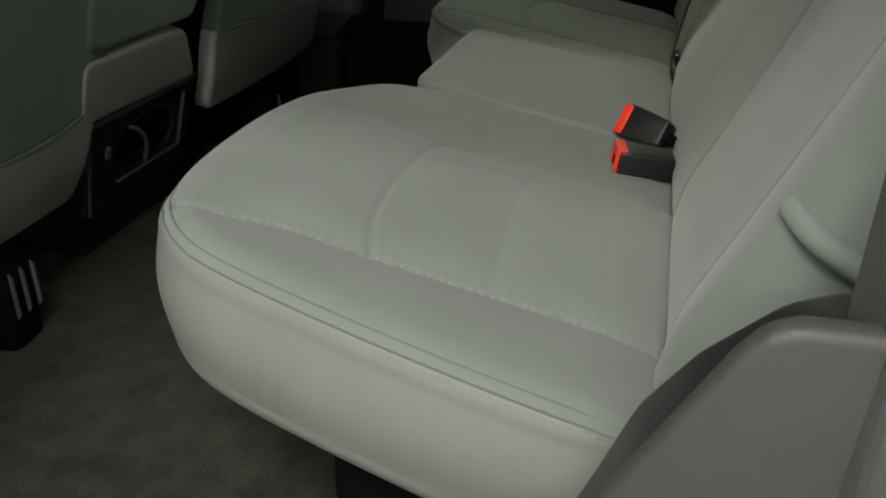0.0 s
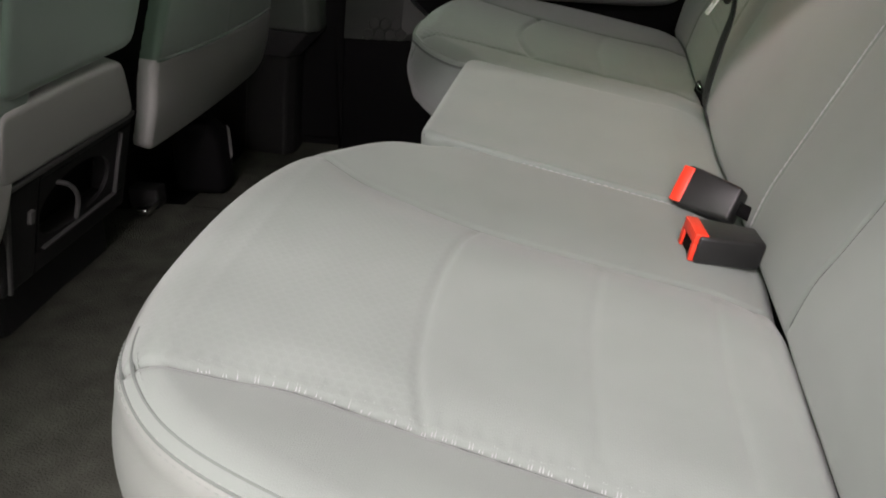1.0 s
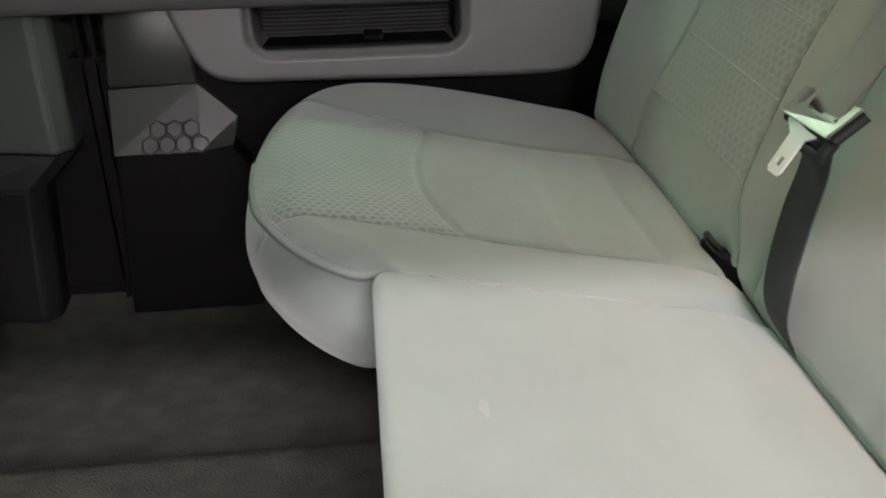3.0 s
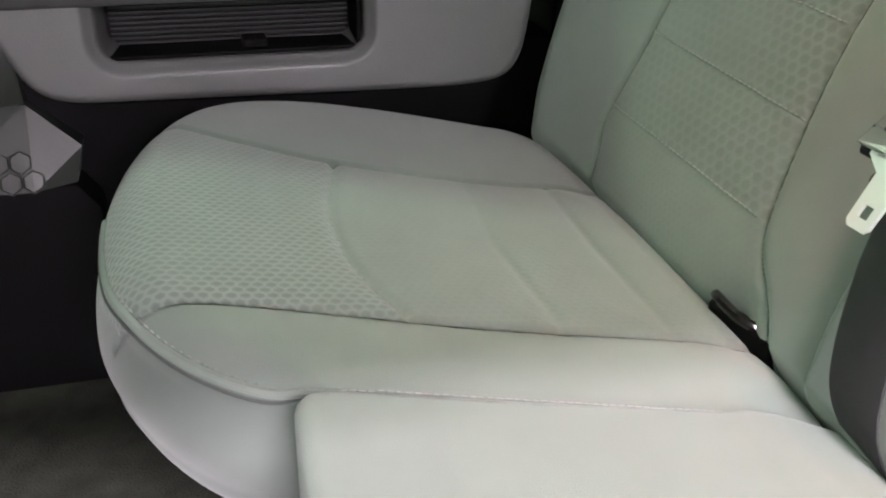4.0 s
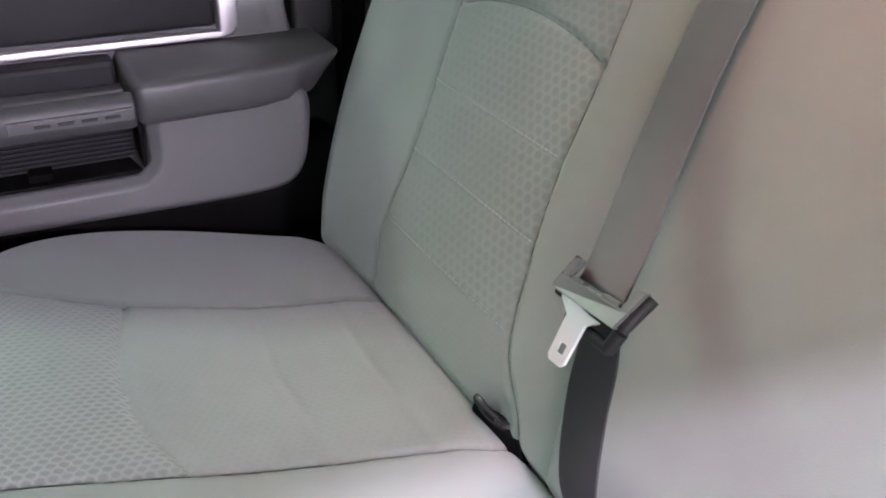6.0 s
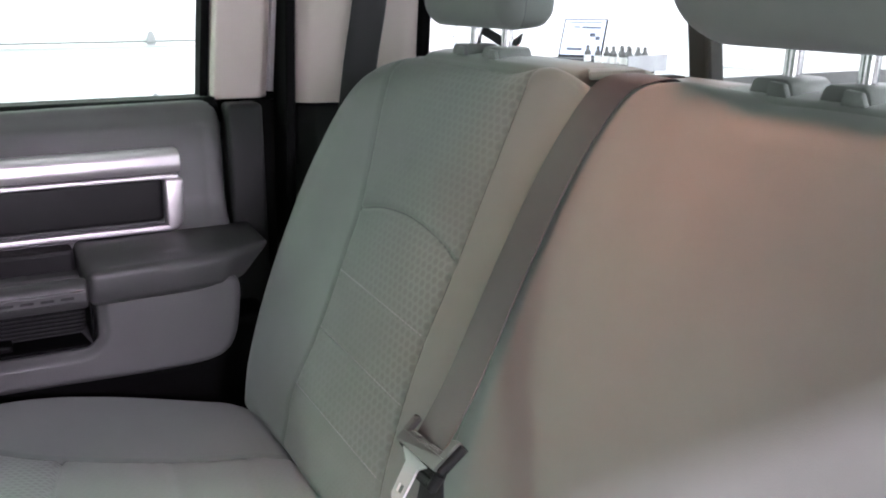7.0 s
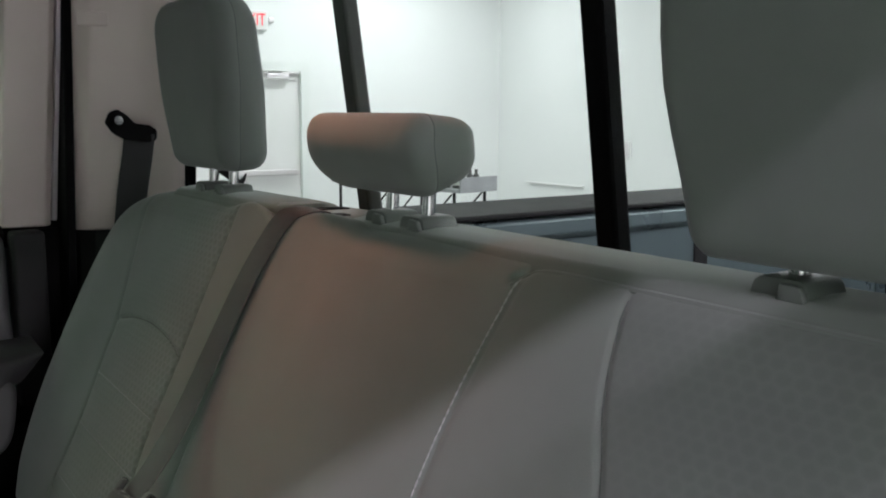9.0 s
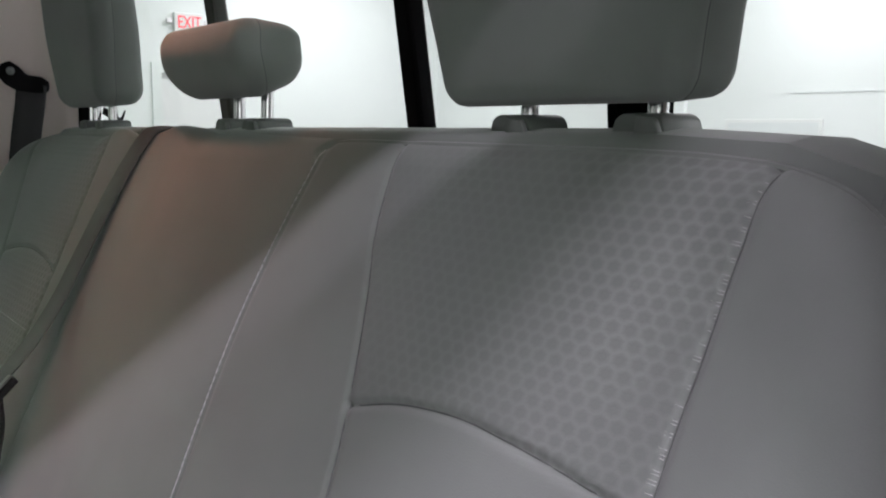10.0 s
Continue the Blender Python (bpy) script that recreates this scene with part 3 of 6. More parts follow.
table = thing("folding_table", on_table(0.42, 0.88, GROUND), "grey folding table with dark trestle legs against the wall", "table")
part("tabletop", box((0, 0, TZ - 0.03), (0.45, 1.75, TZ), 0.006, m=TM), m_tabletop, table)
for tx, ty in ((0.04, 0.10), (0.41, 0.10), (0.04, 0.90), (0.41, 0.90), (0.04, 1.65), (0.41, 1.65)):
    part("leg", rod(on_table(tx, ty, GROUND), on_table(tx, ty, TZ - 0.03), 0.014), m_dark, table)
for ty, tx in ((0.10, 0.04), (0.10, 0.41), (0.90, 0.04), (0.90, 0.41)):
    part("brace", rod(on_table(tx, ty + 0.03, TZ - 0.05), on_table(tx, ty + 0.72, 0.42), 0.008), m_dark, table)
for ty in (0.10, 0.90, 1.65):
    part("stretcher", rod(on_table(0.04, ty, 0.42), on_table(0.41, ty, 0.42), 0.008), m_dark, table)
part("end_board", box((0.0, -0.012, TZ - 0.03), (0.45, 0.0, TZ + 0.10), 0.004, m=TM), m_tabletop, table)
laptop = thing("laptop", on_table(0.28, 0.86), "open black laptop with a lit screen on a folding table", "laptop")
LM = TM @ pose(0.26, 0.86, TZ + 0.002, 0, 0, -62)
part("base", box((-0.2, -0.14, 0.001), (0.2, 0.12, 0.025), 0.006, m=LM), m_dark, laptop)
SM = LM @ pose(0, 0.12, 0.025, -26, 0, 0)
part("lid", box((-0.2, 0.0, 0.0), (0.2, 0.014, 0.36), 0.006, m=SM), m_dark, laptop)
screen = part("screen", box((-0.185, -0.003, 0.02), (0.185, -0.0005, 0.345), m=SM), m_screen, laptop, "lit pale blue screen with unreadable lines")
for bx, bw, bz, bh in ((-0.15, 0.30, 0.318, 0.009), (-0.10, 0.06, 0.272, 0.012), (-0.02, 0.17, 0.266, 0.018), (0.06, 0.05, 0.19, 0.034), (0.115, 0.04, 0.16, 0.034), (-0.13, 0.14, 0.06, 0.024)):
    part("screen_bar", box((bx, -0.006, bz), (bx + bw, -0.0036, bz + bh), m=SM), m_ink, screen)
bottle = thing("bottle", (5.75, 8.3, TZ), "small grey bottle with a white label on a folding table", "bottle", "bottles on the table")
bm = bmesh.new()
for r0, r1, z0, z1 in ((0.028, 0.028, 0.0, 0.10), (0.028, 0.012, 0.10, 0.125), (0.013, 0.013, 0.125, 0.155)):
    rod_into(bm, (5.75, 8.3, TZ + z0), (5.75, 8.3, TZ + z1), r0, 12, r1)
part("glass_body", bm, m_grey, bottle, smooth=True)
part("label", rod((5.75, 8.3, TZ + 0.025), (5.75, 8.3, TZ + 0.08), 0.0288, 12), m_label, bottle, "white paper label", smooth=True)
for i in range(13):
    copy_thing(bottle, Matrix.Translation(on_table(0.09 + 0.10 * (i % 3) + 0.012 * (i % 2), 0.06 + 0.088 * (i // 3) + 0.014 * (i % 3))))
bottle.matrix_basis = Matrix.Translation(on_table(0.11, 0.55))
rag = thing("cleaning_cloth", on_table(0.16, 0.98), "crumpled lime green cloth on a folding table", "cloth")
rows, cols = 16, 22
vv = [on_table(0.04 + 0.15 * j / rows, 0.74 + 0.52 * i / cols, TZ + 0.004 + 0.05 * abs(noise.noise(Vector((i * 0.33, j * 0.4, 0.3)))) * math.sin(math.pi * i / cols) * math.sin(math.pi * j / rows) ** 0.5) for i in range(cols + 1) for j in range(rows + 1)]
ff = [(i * (rows + 1) + j, (i + 1) * (rows + 1) + j, (i + 1) * (rows + 1) + j + 1, i * (rows + 1) + j + 1) for i in range(cols) for j in range(rows)]
cloth_ob = link_mesh("cloth", vv, ff, m_green, rag)
cloth_ob.modifiers.new("thickness", "SOLIDIFY").thickness = 0.003
tool = thing("spray_gun", on_table(0.2, 1.62), "small red and steel spray gun on a folding table", "spray gun")
part("cup", rod(on_table(0.2, 1.62), on_table(0.2, 1.62, TZ + 0.07), 0.03, 14, 0.024), m_chrome, tool, smooth=True)
part("grip", box((0.225, 1.605, TZ + 0.03), (0.255, 1.635, TZ + 0.17), 0.008, m=TM), m_red, tool)
part("barrel", rod(on_table(0.13, 1.62, TZ + 0.14), on_table(0.26, 1.62, TZ + 0.15), 0.014), m_chrome, tool, smooth=True)


# ---- truck bed behind the cab ----
truck = thing("pickup_truck", (0.5, 1.25, GROUND), "dark blue-grey crew cab pickup truck with beige pillar trim", "pickup truck")
bed = shell = truck
for y0, y1, name in ((1.99, 2.22, "bed_side"), (0.28, 0.50, "bed_side")):
    inner = y0 if y0 > 1 else y1
    outer = y1 if y0 > 1 else y0
    s = 1 if y0 > 1 else -1
    side = part(name, prism([(inner, 0.95), (inner, 1.455), (inner - s * 0.03, 1.47), (inner - s * 0.03, 1.502), (inner, 1.512), (outer - s * 0.03, 1.512), (outer, 1.47), (outer, 0.7), (outer - s * 0.06, 0.62), (outer - s * 0.06, 0.95)], 0.72, 2.65, "x", 0.004), m_paint, bed)
    part("rail_cap", box((0.73, min(inner - s * 0.035, outer - s * 0.02), 1.5125), (2.64, max(inner - s * 0.035, outer - s * 0.02), 1.524), 0.004), m_dark, side)
    for px in (1.15, 1.75, 2.3):
        part("stake_pocket", box((px, inner - s * 0.004 - 0.002, 1.1), (px + 0.05, inner - s * 0.004 + 0.002, 1.45), 0.0), m_dark, side)
part("bed_floor", box((0.70, 0.5, 0.95), (2.62, 1.99, 0.99)), m_dark, bed)
part("tailgate", box((2.62, 0.5, 0.9), (2.68, 1.99, 1.50), 0.01), m_paint, bed)
part("front_panel", box((0.70, 0.5, 0.9), (0.74, 1.99, 1.47), 0.008), m_paint, bed)

# ---- cab shell ----
FLOOR = 0.88
for wx in (-2.2, 1.7):
    for wy in (0.36, 2.14):
        bm = bmesh.new()
        rod_into(bm, (wx, wy - 0.12, GROUND + 0.38), (wx, wy + 0.12, GROUND + 0.38), 0.38, 40)
        bmesh.ops.bevel(bm, geom=[e for e in bm.edges if len(e.link_faces) == 2 and any(len(f.verts) > 4 for f in e.link_faces)], offset=0.04, segments=3, affect="EDGES")
        tyre = part("tyre", bm, m_black, truck, smooth=True)
        part("rim", rod((wx, wy - 0.125, GROUND + 0.38), (wx, wy + 0.125, GROUND + 0.38), 0.23, 32), m_silver, tyre, smooth=True)
for fy in (0.80, 1.66):
    part("frame_rail", box((-2.6, fy, GROUND + 0.45), (2.6, fy + 0.08, GROUND + 0.60), 0.01), m_black, truck)
for ax_ in (-2.2, 1.7):
    part("axle", rod((ax_, 0.4, GROUND + 0.38), (ax_, 2.1, GROUND + 0.38), 0.06), m_black, truck)
ROOF = 2.05
part("roof", prism([(0.50, ROOF - 0.08), (0.58, ROOF - 0.01), (0.8, ROOF + 0.02), (1.7, ROOF + 0.02), (1.95, ROOF - 0.01), (2.08, ROOF - 0.10), (2.12, ROOF - 0.09), (1.98, ROOF + 0.05), (1.7, ROOF + 0.08), (0.8, ROOF + 0.08), (0.52, ROOF + 0.05), (0.47, ROOF - 0.06)], -1.5, 0.62, "x"), m_liner, shell, "beige cloth headliner")
part("roof_skin", box((-1.48, 0.60, ROOF + 0.081), (0.60, 1.92, ROOF + 0.10), 0.008), m_paint, shell)
hood = part("hood", prism([(-2.96, 0.92), (-2.98, 1.22), (-2.88, 1.32), (-1.80, 1.42), (-1.752, 1.40), (-1.752, 0.92)], 0.28, 2.22, "y", 0.03, 3), m_paint, shell, smooth=True)
part("grille", box((-3.0, 0.62, 0.98), (-2.9795, 1.88, 1.20), 0.006), m_black, hood)
part("dome_lens", box((0.23, 1.28, ROOF - 0.006), (0.35, 1.40, ROOF + 0.015), 0.01), m_white, shell)
# rear wall below the back glass, corners, windscreen base
part("rear_panel", box((0.515, 0.45, FLOOR), (0.66, 2.12, 1.525), 0.01), m_dark, shell)
part("dash_panel", box((-1.75, 0.4, FLOOR), (-1.6, 2.1, 1.45), 0.02), m_dark, shell)
part("firewall_side", box((-1.75, 2.06, FLOOR - 0.3), (-0.62, 2.2, 1.50), 0.01), m_dark, shell)
part("sill", box((-0.65, 2.04, FLOOR - 0.3), (0.62, 2.2, 1.0), 0.01), m_black, shell)
part("floor_pan", box((-1.7, 0.36, FLOOR - 0.12), (0.62, 2.1, FLOOR - 0.012)), m_black, shell)
part("front_pillar", prism([(-1.62, 2.0), (-1.55, 2.0), (-1.55, 2.16), (-1.62, 2.16)], 1.45, ROOF - 0.05, "z"), m_beige, shell)
# far C-pillar: beige above, dark below
part("rear_pillar_trim", prism([(0.302, 2.17), (0.303, 2.125), (0.325, 2.098), (0.40, 2.075), (0.455, 2.050), (0.475, 2.047), (0.475, 2.2), (0.302, 2.2)], 1.530, ROOF - 0.02, "z", 0.004, 2,
     top=[(0.312, 2.07), (0.313, 2.03), (0.33, 2.00), (0.40, 1.975), (0.437, 1.955), (0.455, 1.952), (0.455, 2.14), (0.312, 2.14)]), m_beige, shell, "beige plastic rear pillar trim", smooth=True)
part("corner_post", prism([(0.4755, 2.040), (0.489, 2.036), (0.498, 2.06), (0.498, 2.2), (0.4755, 2.2)], 1.530, ROOF - 0.02, "z", 0.002, top=[(0.4555, 1.945), (0.468, 1.941), (0.478, 1.965), (0.478, 2.14), (0.4555, 2.14)]), m_black, shell)
part("pillar_cap", box((-0.024, -0.0016, -0.011), (0.024, 0.004, 0.011), 0.003, 3, m=pose(0.331, 2.0295, 1.868, 11, 0, -19)), m_beige, shell, "small beige cap on the pillar trim")
part("rear_pillar_base", prism([(0.315, 2.16), (0.318, 2.125), (0.34, 2.10), (0.44, 2.075), (0.55, 2.0), (0.60, 2.0), (0.60, 2.2), (0.315, 2.2)], FLOOR, 1.528, "z", 0.004), m_dark, shell)
part("door_seal", prism([(0.288, 2.15), (0.302, 2.15), (0.302, 2.2), (0.288, 2.2)], FLOOR, ROOF - 0.05, "z", 0.003, top=[(0.296, 2.05), (0.310, 2.05), (0.310, 2.12), (0.296, 2.12)]), m_black, shell, "black rubber door seal")
part("seal_gap", box((0.25, 2.165, FLOOR), (0.318, 2.21, 1.53)), m_black, shell)
# far B-pillar with its lower trim
part("centre_pillar", prism([(-0.63, 2.04), (-0.61, 1.985), (-0.525, 1.965), (-0.505, 1.985), (-0.505, 2.16), (-0.63, 2.16)], 1.135, ROOF - 0.05, "z", 0.006), m_trim, shell, "slate plastic centre pillar trim")
part("centre_pillar_base", prism([(-0.69, 2.05), (-0.68, 1.99), (-0.592, 1.975), (-0.572, 1.995), (-0.572, 2.16), (-0.69, 2.16)], FLOOR, 1.085, "z", 0.006,
     top=[(-0.67, 2.05), (-0.66, 1.99), (-0.573, 1.975), (-0.553, 1.995), (-0.553, 2.16), (-0.67, 2.16)]), m_jet, shell)
part("centre_pillar_step", prism([(-0.67, 2.05), (-0.66, 1.99), (-0.573, 1.975), (-0.553, 1.995), (-0.553, 2.16), (-0.67, 2.16)], 1.0855, 1.1345, "z", 0.0, top=[(-0.63, 2.04), (-0.61, 1.985), (-0.525, 1.965), (-0.505, 1.985), (-0.505, 2.16), (-0.63, 2.16)]), m_dark, shell)
for gx in (-0.492, -0.474):
    part("door_seal", prism([(gx, 2.03), (gx + 0.007, 2.03), (gx + 0.007, 2.10), (gx, 2.10)], FLOOR, 1.6, "z", 0.002), m_black, shell)
part("seal_gap", box((-0.50, 2.06, FLOOR), (-0.44, 2.12, 1.6)), m_black, shell)
# near side: C-pillar, lower jamb cover, B-pillar, rocker
part("rear_pillar_trim", prism([(0.33, 0.30), (0.60, 0.30), (0.60, 0.52), (0.56, 0.55), (0.47, 0.47), (0.36, 0.44), (0.34, 0.40)], 1.45, ROOF - 0.03, "z", 0.004, top=[(0.36, 0.40), (0.60, 0.40), (0.60, 0.62), (0.56, 0.65), (0.49, 0.58), (0.38, 0.54), (0.37, 0.5)]), m_beige, shell)
jamb = part("jamb_cover", prism([(0.05, 1.05), (0.122, 1.205), (0.142, 1.255), (0.168, 1.290), (0.204, 1.322), (0.229, 1.331), (0.33, 1.331), (0.60, 1.331), (0.60, 0.8), (0.05, 0.8)], 0.405, 0.475, "y", 0.012, 3), m_buckle, shell, "charcoal plastic jamb cover with a rounded shoulder", smooth=True)
part("jamb_inset", prism([(0.10, 1.15), (0.131, 1.256), (0.158, 1.302), (0.176, 1.333), (0.186, 1.346), (0.198, 1.351), (0.28, 1.351), (0.28, 0.9), (0.09, 0.9)], 0.388, 0.4046, "y", 0.006, 3), m_slate_dark, jamb, smooth=True)
part("jamb_post", prism([(0.180, 0.34), (0.20, 0.30), (0.60, 0.28), (0.60, 0.403), (0.180, 0.403)], 0.6, 1.9, "z", 0.01, top=[(0.262, 0.42), (0.30, 0.38), (0.60, 0.38), (0.60, 0.5), (0.262, 0.5)]), m_grey, shell)
part("body_edge", prism([(0.27, 0.17), (0.66, 0.17), (0.66, 0.255), (0.27, 0.255)], 0.5, 1.9, "z", 0.01, top=[(0.33, 0.30), (0.66, 0.30), (0.66, 0.375), (0.33, 0.375)]), m_silverpaint, shell, "pale painted body edge")
part("centre_pillar", prism([(-0.66, 0.33), (-0.52, 0.33), (-0.52, 0.48), (-0.66, 0.48)], FLOOR, ROOF - 0.1, "z", 0.01), m_grey, shell)
part("rocker", box((-0.66, 0.22, FLOOR - 0.28), (0.3, 0.40, FLOOR - 0.005), 0.015), m_dark, shell)
# unseen near front door, added to keep lamp light off the front seats
part("unseen_door_wall", box((-1.75, 0.22, FLOOR - 0.3), (-0.66, 0.34, 1.64), 0.01), m_dark, shell)
part("unseen_door_header", box((-1.75, 0.34, 1.86), (-0.60, 0.46, 2.02), 0.01), m_liner, shell)

# carpet: flat footwells, a low centre tunnel
carpet = tagged(new("floor_carpet"), "dark grey loop carpet on the cab floor", "carpet", kind="structure")
prof = [(0.36, 0.0), (0.55, 0.001), (0.75, 0.009), (0.95, 0.025), (1.15, 0.034), (1.56, 0.034), (1.63, 0.028), (1.68, 0.004), (2.0, 0.0), (2.06, 0.03), (2.08, 0.06)]
line = smooth_line(prof, 0.012)
xs = np.linspace(-1.6, 0.55, 120)
vv = [(x, p[0], FLOOR + p[1] + 0.0035 * noise.noise(Vector((x * 7, p[0] * 7, 0.7)))) for x in xs for p in line]
n = len(line)
# front footwells skipped: the black pan gives rubber and the shade under the seats
ff = [(i * n + j, (i + 1) * n + j, (i + 1) * n + j + 1, i * n + j + 1) for i in range(len(xs) - 1) for j in range(n - 1) if xs[i] > -0.69 or line[j][1] > 0.005 and line[j][0] < 1.8]
link_mesh("carpet", vv, ff, m_carpet, carpet)

# ---- back glass with its posts ----
def raked(y0, y1, z0, z1, x, depth):
    """A post that follows the rake of the back glass."""
    lean = lambda z: x - (z - 1.6) * 0.14
    return prism([(lean(z0), z0), (lean(z0) + depth, z0), (lean(z1) + depth, z1), (lean(z1), z1)], y0, y1, "y", 0.004)


back_window = thing("back_window", (0.55, 1.25, 1.58), "clear sliding cab back window with black posts", "window", kind="structure")
for y0, y1, z0 in ((1.442, 1.469, 1.50), (1.053, 1.077, 1.50)):
    # far post takes a lighter plastic to carry the light on it
    part("post", raked(y0, y1, z0, ROOF - 0.02, 0.474, 0.02), m_trim if y0 > 1.2 else m_black, back_window)
part("frame_bar", box((0.486, 0.60, 1.505), (0.514, 2.03, 1.530), 0.004), m_black, back_window)
part("latch", prism([(0.772, 1.56), (0.818, 1.56), (0.828, 1.72), (0.765, 1.72)], 0.462, 0.474, "x", 0.004), m_black, back_window, "black slider latch")
lean = lambda z: 0.494 - (z - 1.6) * 0.14
pane = part("pane", prism([(lean(1.53), 1.53), (lean(1.53) + 0.004, 1.53), (lean(2.03) + 0.004, 2.03), (lean(2.03), 2.03)], 0.58, 1.96, "y"), glass, back_window)
pane.visible_shadow = False

# ---- far rear door ----
door = thing("rear_door", (-0.1, 2.12, 1.0), "slate plastic rear door panel with silver trim, armrest and map pocket", "car door")
SIDE = Matrix(((1, 0, 0, 0), (0, 0, -1, 0), (0, 1, 0, 0), (0, 0, 0, 1)))


def lower_top(x, z):
    d = box_field(x, z, -0.262, -0.002, 1.259, 1.42, 0.024)
    return -1.955 - 0.064 * bump_step(-d, 0.006) - 0.009 * bump_step(0.013 - d, 0.013) - 0.10 * np.clip(x + 0.30, -1, 0) ** 2


panel, on, rim = drape([(-0.375, 1.335), (-0.362, 1.30), (-0.335, 1.238), (-0.31, 1.222), (0.13, 1.213), (0.158, 1.220), (0.172, 1.245), (0.180, 1.335)], SIDE, lower_top, lambda x, z: 0.010, 0.06, 0.0022, 0.006)
low_panel = cover("lower_panel", panel(0), m_grey, door)
bm = bmesh.new()
for i in range(13):
    z = 1.264 + 0.0052 * i
    box_into(bm, (-0.252, 2.0125, z), (-0.012, 2.0145, z + 0.0026))
part("pocket_liner", box((-0.256, 2.0148, 1.258), (-0.008, 2.0185, 1.335), 0.001), m_black, low_panel)
part("speaker_grille", bm, m_dark, low_panel, "charcoal ribbed grille inside the pocket")
# black strips stand in for the shade along the pocket's lower and right edges
bm = box((-0.256, 1.966, 1.2602), (-0.0072, 2.0122, 1.2645), 0.001)
box_into(bm, (-0.0105, 1.966, 1.2646), (-0.0065, 2.0122, 1.335), 0.001)
part("pocket_shade", bm, m_black, low_panel)
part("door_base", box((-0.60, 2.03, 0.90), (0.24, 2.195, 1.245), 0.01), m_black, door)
part("pocket_clip", box((-0.125, 1.978, 1.260), (-0.10, 2.005, 1.272), 0.003), m_black, low_panel)


def upper_top(x, z):
    return -2.118 + 0.03 * bump_step(1.41 - z, 0.07) - 0.03 * bump_step(z - 1.505, 0.04)


panel, on, rim = drape([(-0.62, 1.33), (0.205, 1.33), (0.207, 1.50), (0.205, 1.538), (-0.62, 1.530)], SIDE, upper_top, lambda x, z: 0.012, 0.05, 0.005, 0.005, seams=[([(0.178, 1.30), (0.181, 1.42), (0.178, 1.515), (-0.6, 1.515)], 0.002, 0.004)])
up_panel = cover("upper_panel", panel(0), m_grey, door)
part("insert", box((-0.6, 2.098, 1.378), (0.112, 2.112, 1.440), 0.008, 3), m_dark, up_panel, "charcoal trim insert", smooth=True)
bm = prism([(2.085, 1.447), (2.080, 1.458), (2.083, 1.472), (2.094, 1.479), (2.116, 1.479), (2.116, 1.447)], -0.6, 0.136, "x", 0.004, 3)
part("silver_bar", bm, m_silver, up_panel, "satin silver upper trim bar", smooth=True)
part("silver_bar", box((-0.6, 2.088, 1.4385), (0.133, 2.1, 1.4445), 0.002), m_silver, up_panel)
part("silver_bar", box((-0.6, 2.085, 1.366), (0.12, 2.1, 1.375), 0.003), m_silver, up_panel)
part("silver_end", prism([(0.113, 1.366), (0.128, 1.368), (0.136, 1.378), (0.139, 1.438), (0.113, 1.438)], 2.085, 2.112, "y", 0.004, 3), m_silver, up_panel, smooth=True)
part("rear_strip", box((0.210, 2.105, 1.22), (0.262, 2.15, 1.533), 0.008, 3), m_dark, door, "charcoal strip along the shut edge", smooth=True)


arm = part("armrest", prism([(-0.012, 1.942), (0.10, 1.946), (0.160, 1.955), (0.188, 1.985), (0.19, 2.112), (-0.012, 2.112)], 1.317, 1.364, "z", 0.011, 3,
           top=[(-0.012, 1.936), (0.10, 1.944), (0.17, 1.954), (0.228, 1.980), (0.234, 2.112), (-0.012, 2.112)]), m_slate_dark, door, "soft slate armrest with a pull recess", smooth=True)
part("pull_grip", prism([(1.940, 1.328), (1.938, 1.343), (1.943, 1.351), (1.956, 1.354), (1.968, 1.350), (1.972, 1.335), (1.966, 1.3175), (1.946, 1.3175)], -0.6, -0.0122, "x", 0.004, 3), m_slate_dark, arm, smooth=True)
part("pull_recess", box((-0.6, 1.9745, 1.316), (-0.0125, 2.10, 1.330), 0.003), m_black, arm, "black pull recess behind the grip")
part("recess_wall", box((-0.6, 2.06, 1.3305), (-0.0125, 2.10, 1.362), 0.006), m_dark, arm)
part("switch_plate", box((-0.135, 1.9345, 1.329), (-0.014, 1.9395, 1.343), 0.002), m_slate_dark, arm, "dark plate with unreadable raised marks")
for k in range(4):
    part("plate_bar", box((-0.11 + 0.022 * k, 1.9333, 1.3345), (-0.095 + 0.022 * k, 1.9344, 1.3375)), m_dark, arm)
# window frame of the door
part("frame_backing", prism([(0.20, 2.185), (0.36, 2.185), (0.36, 2.198), (0.20, 2.198)], 1.50, ROOF - 0.03, "z", top=[(0.22, 2.085), (0.37, 2.085), (0.37, 2.098), (0.22, 2.098)]), m_black, door)
part("window_frame", prism([(0.199, 2.175), (0.203, 2.150), (0.27, 2.142), (0.282, 2.155), (0.282, 2.2), (0.199, 2.2)], 1.536, ROOF - 0.04, "z", 0.003, top=[(0.216, 2.075), (0.220, 2.05), (0.28, 2.042), (0.292, 2.055), (0.292, 2.1), (0.216, 2.1)]), m_beige, door, "beige window frame trim")
part("bright_strip", prism([(0.2825, 2.143), (0.289, 2.143), (0.289, 2.2), (0.2825, 2.2)], 1.545, ROOF - 0.04, "z", top=[(0.2925, 2.043), (0.2985, 2.043), (0.2985, 2.1), (0.2925, 2.1)]), m_silver, door)
part("glass_seal", prism([(0.187, 2.168), (0.1985, 2.168), (0.1985, 2.2), (0.187, 2.2)], 1.54, ROOF - 0.04, "z", top=[(0.203, 2.068), (0.2155, 2.068), (0.2155, 2.1), (0.203, 2.1)]), m_black, door)
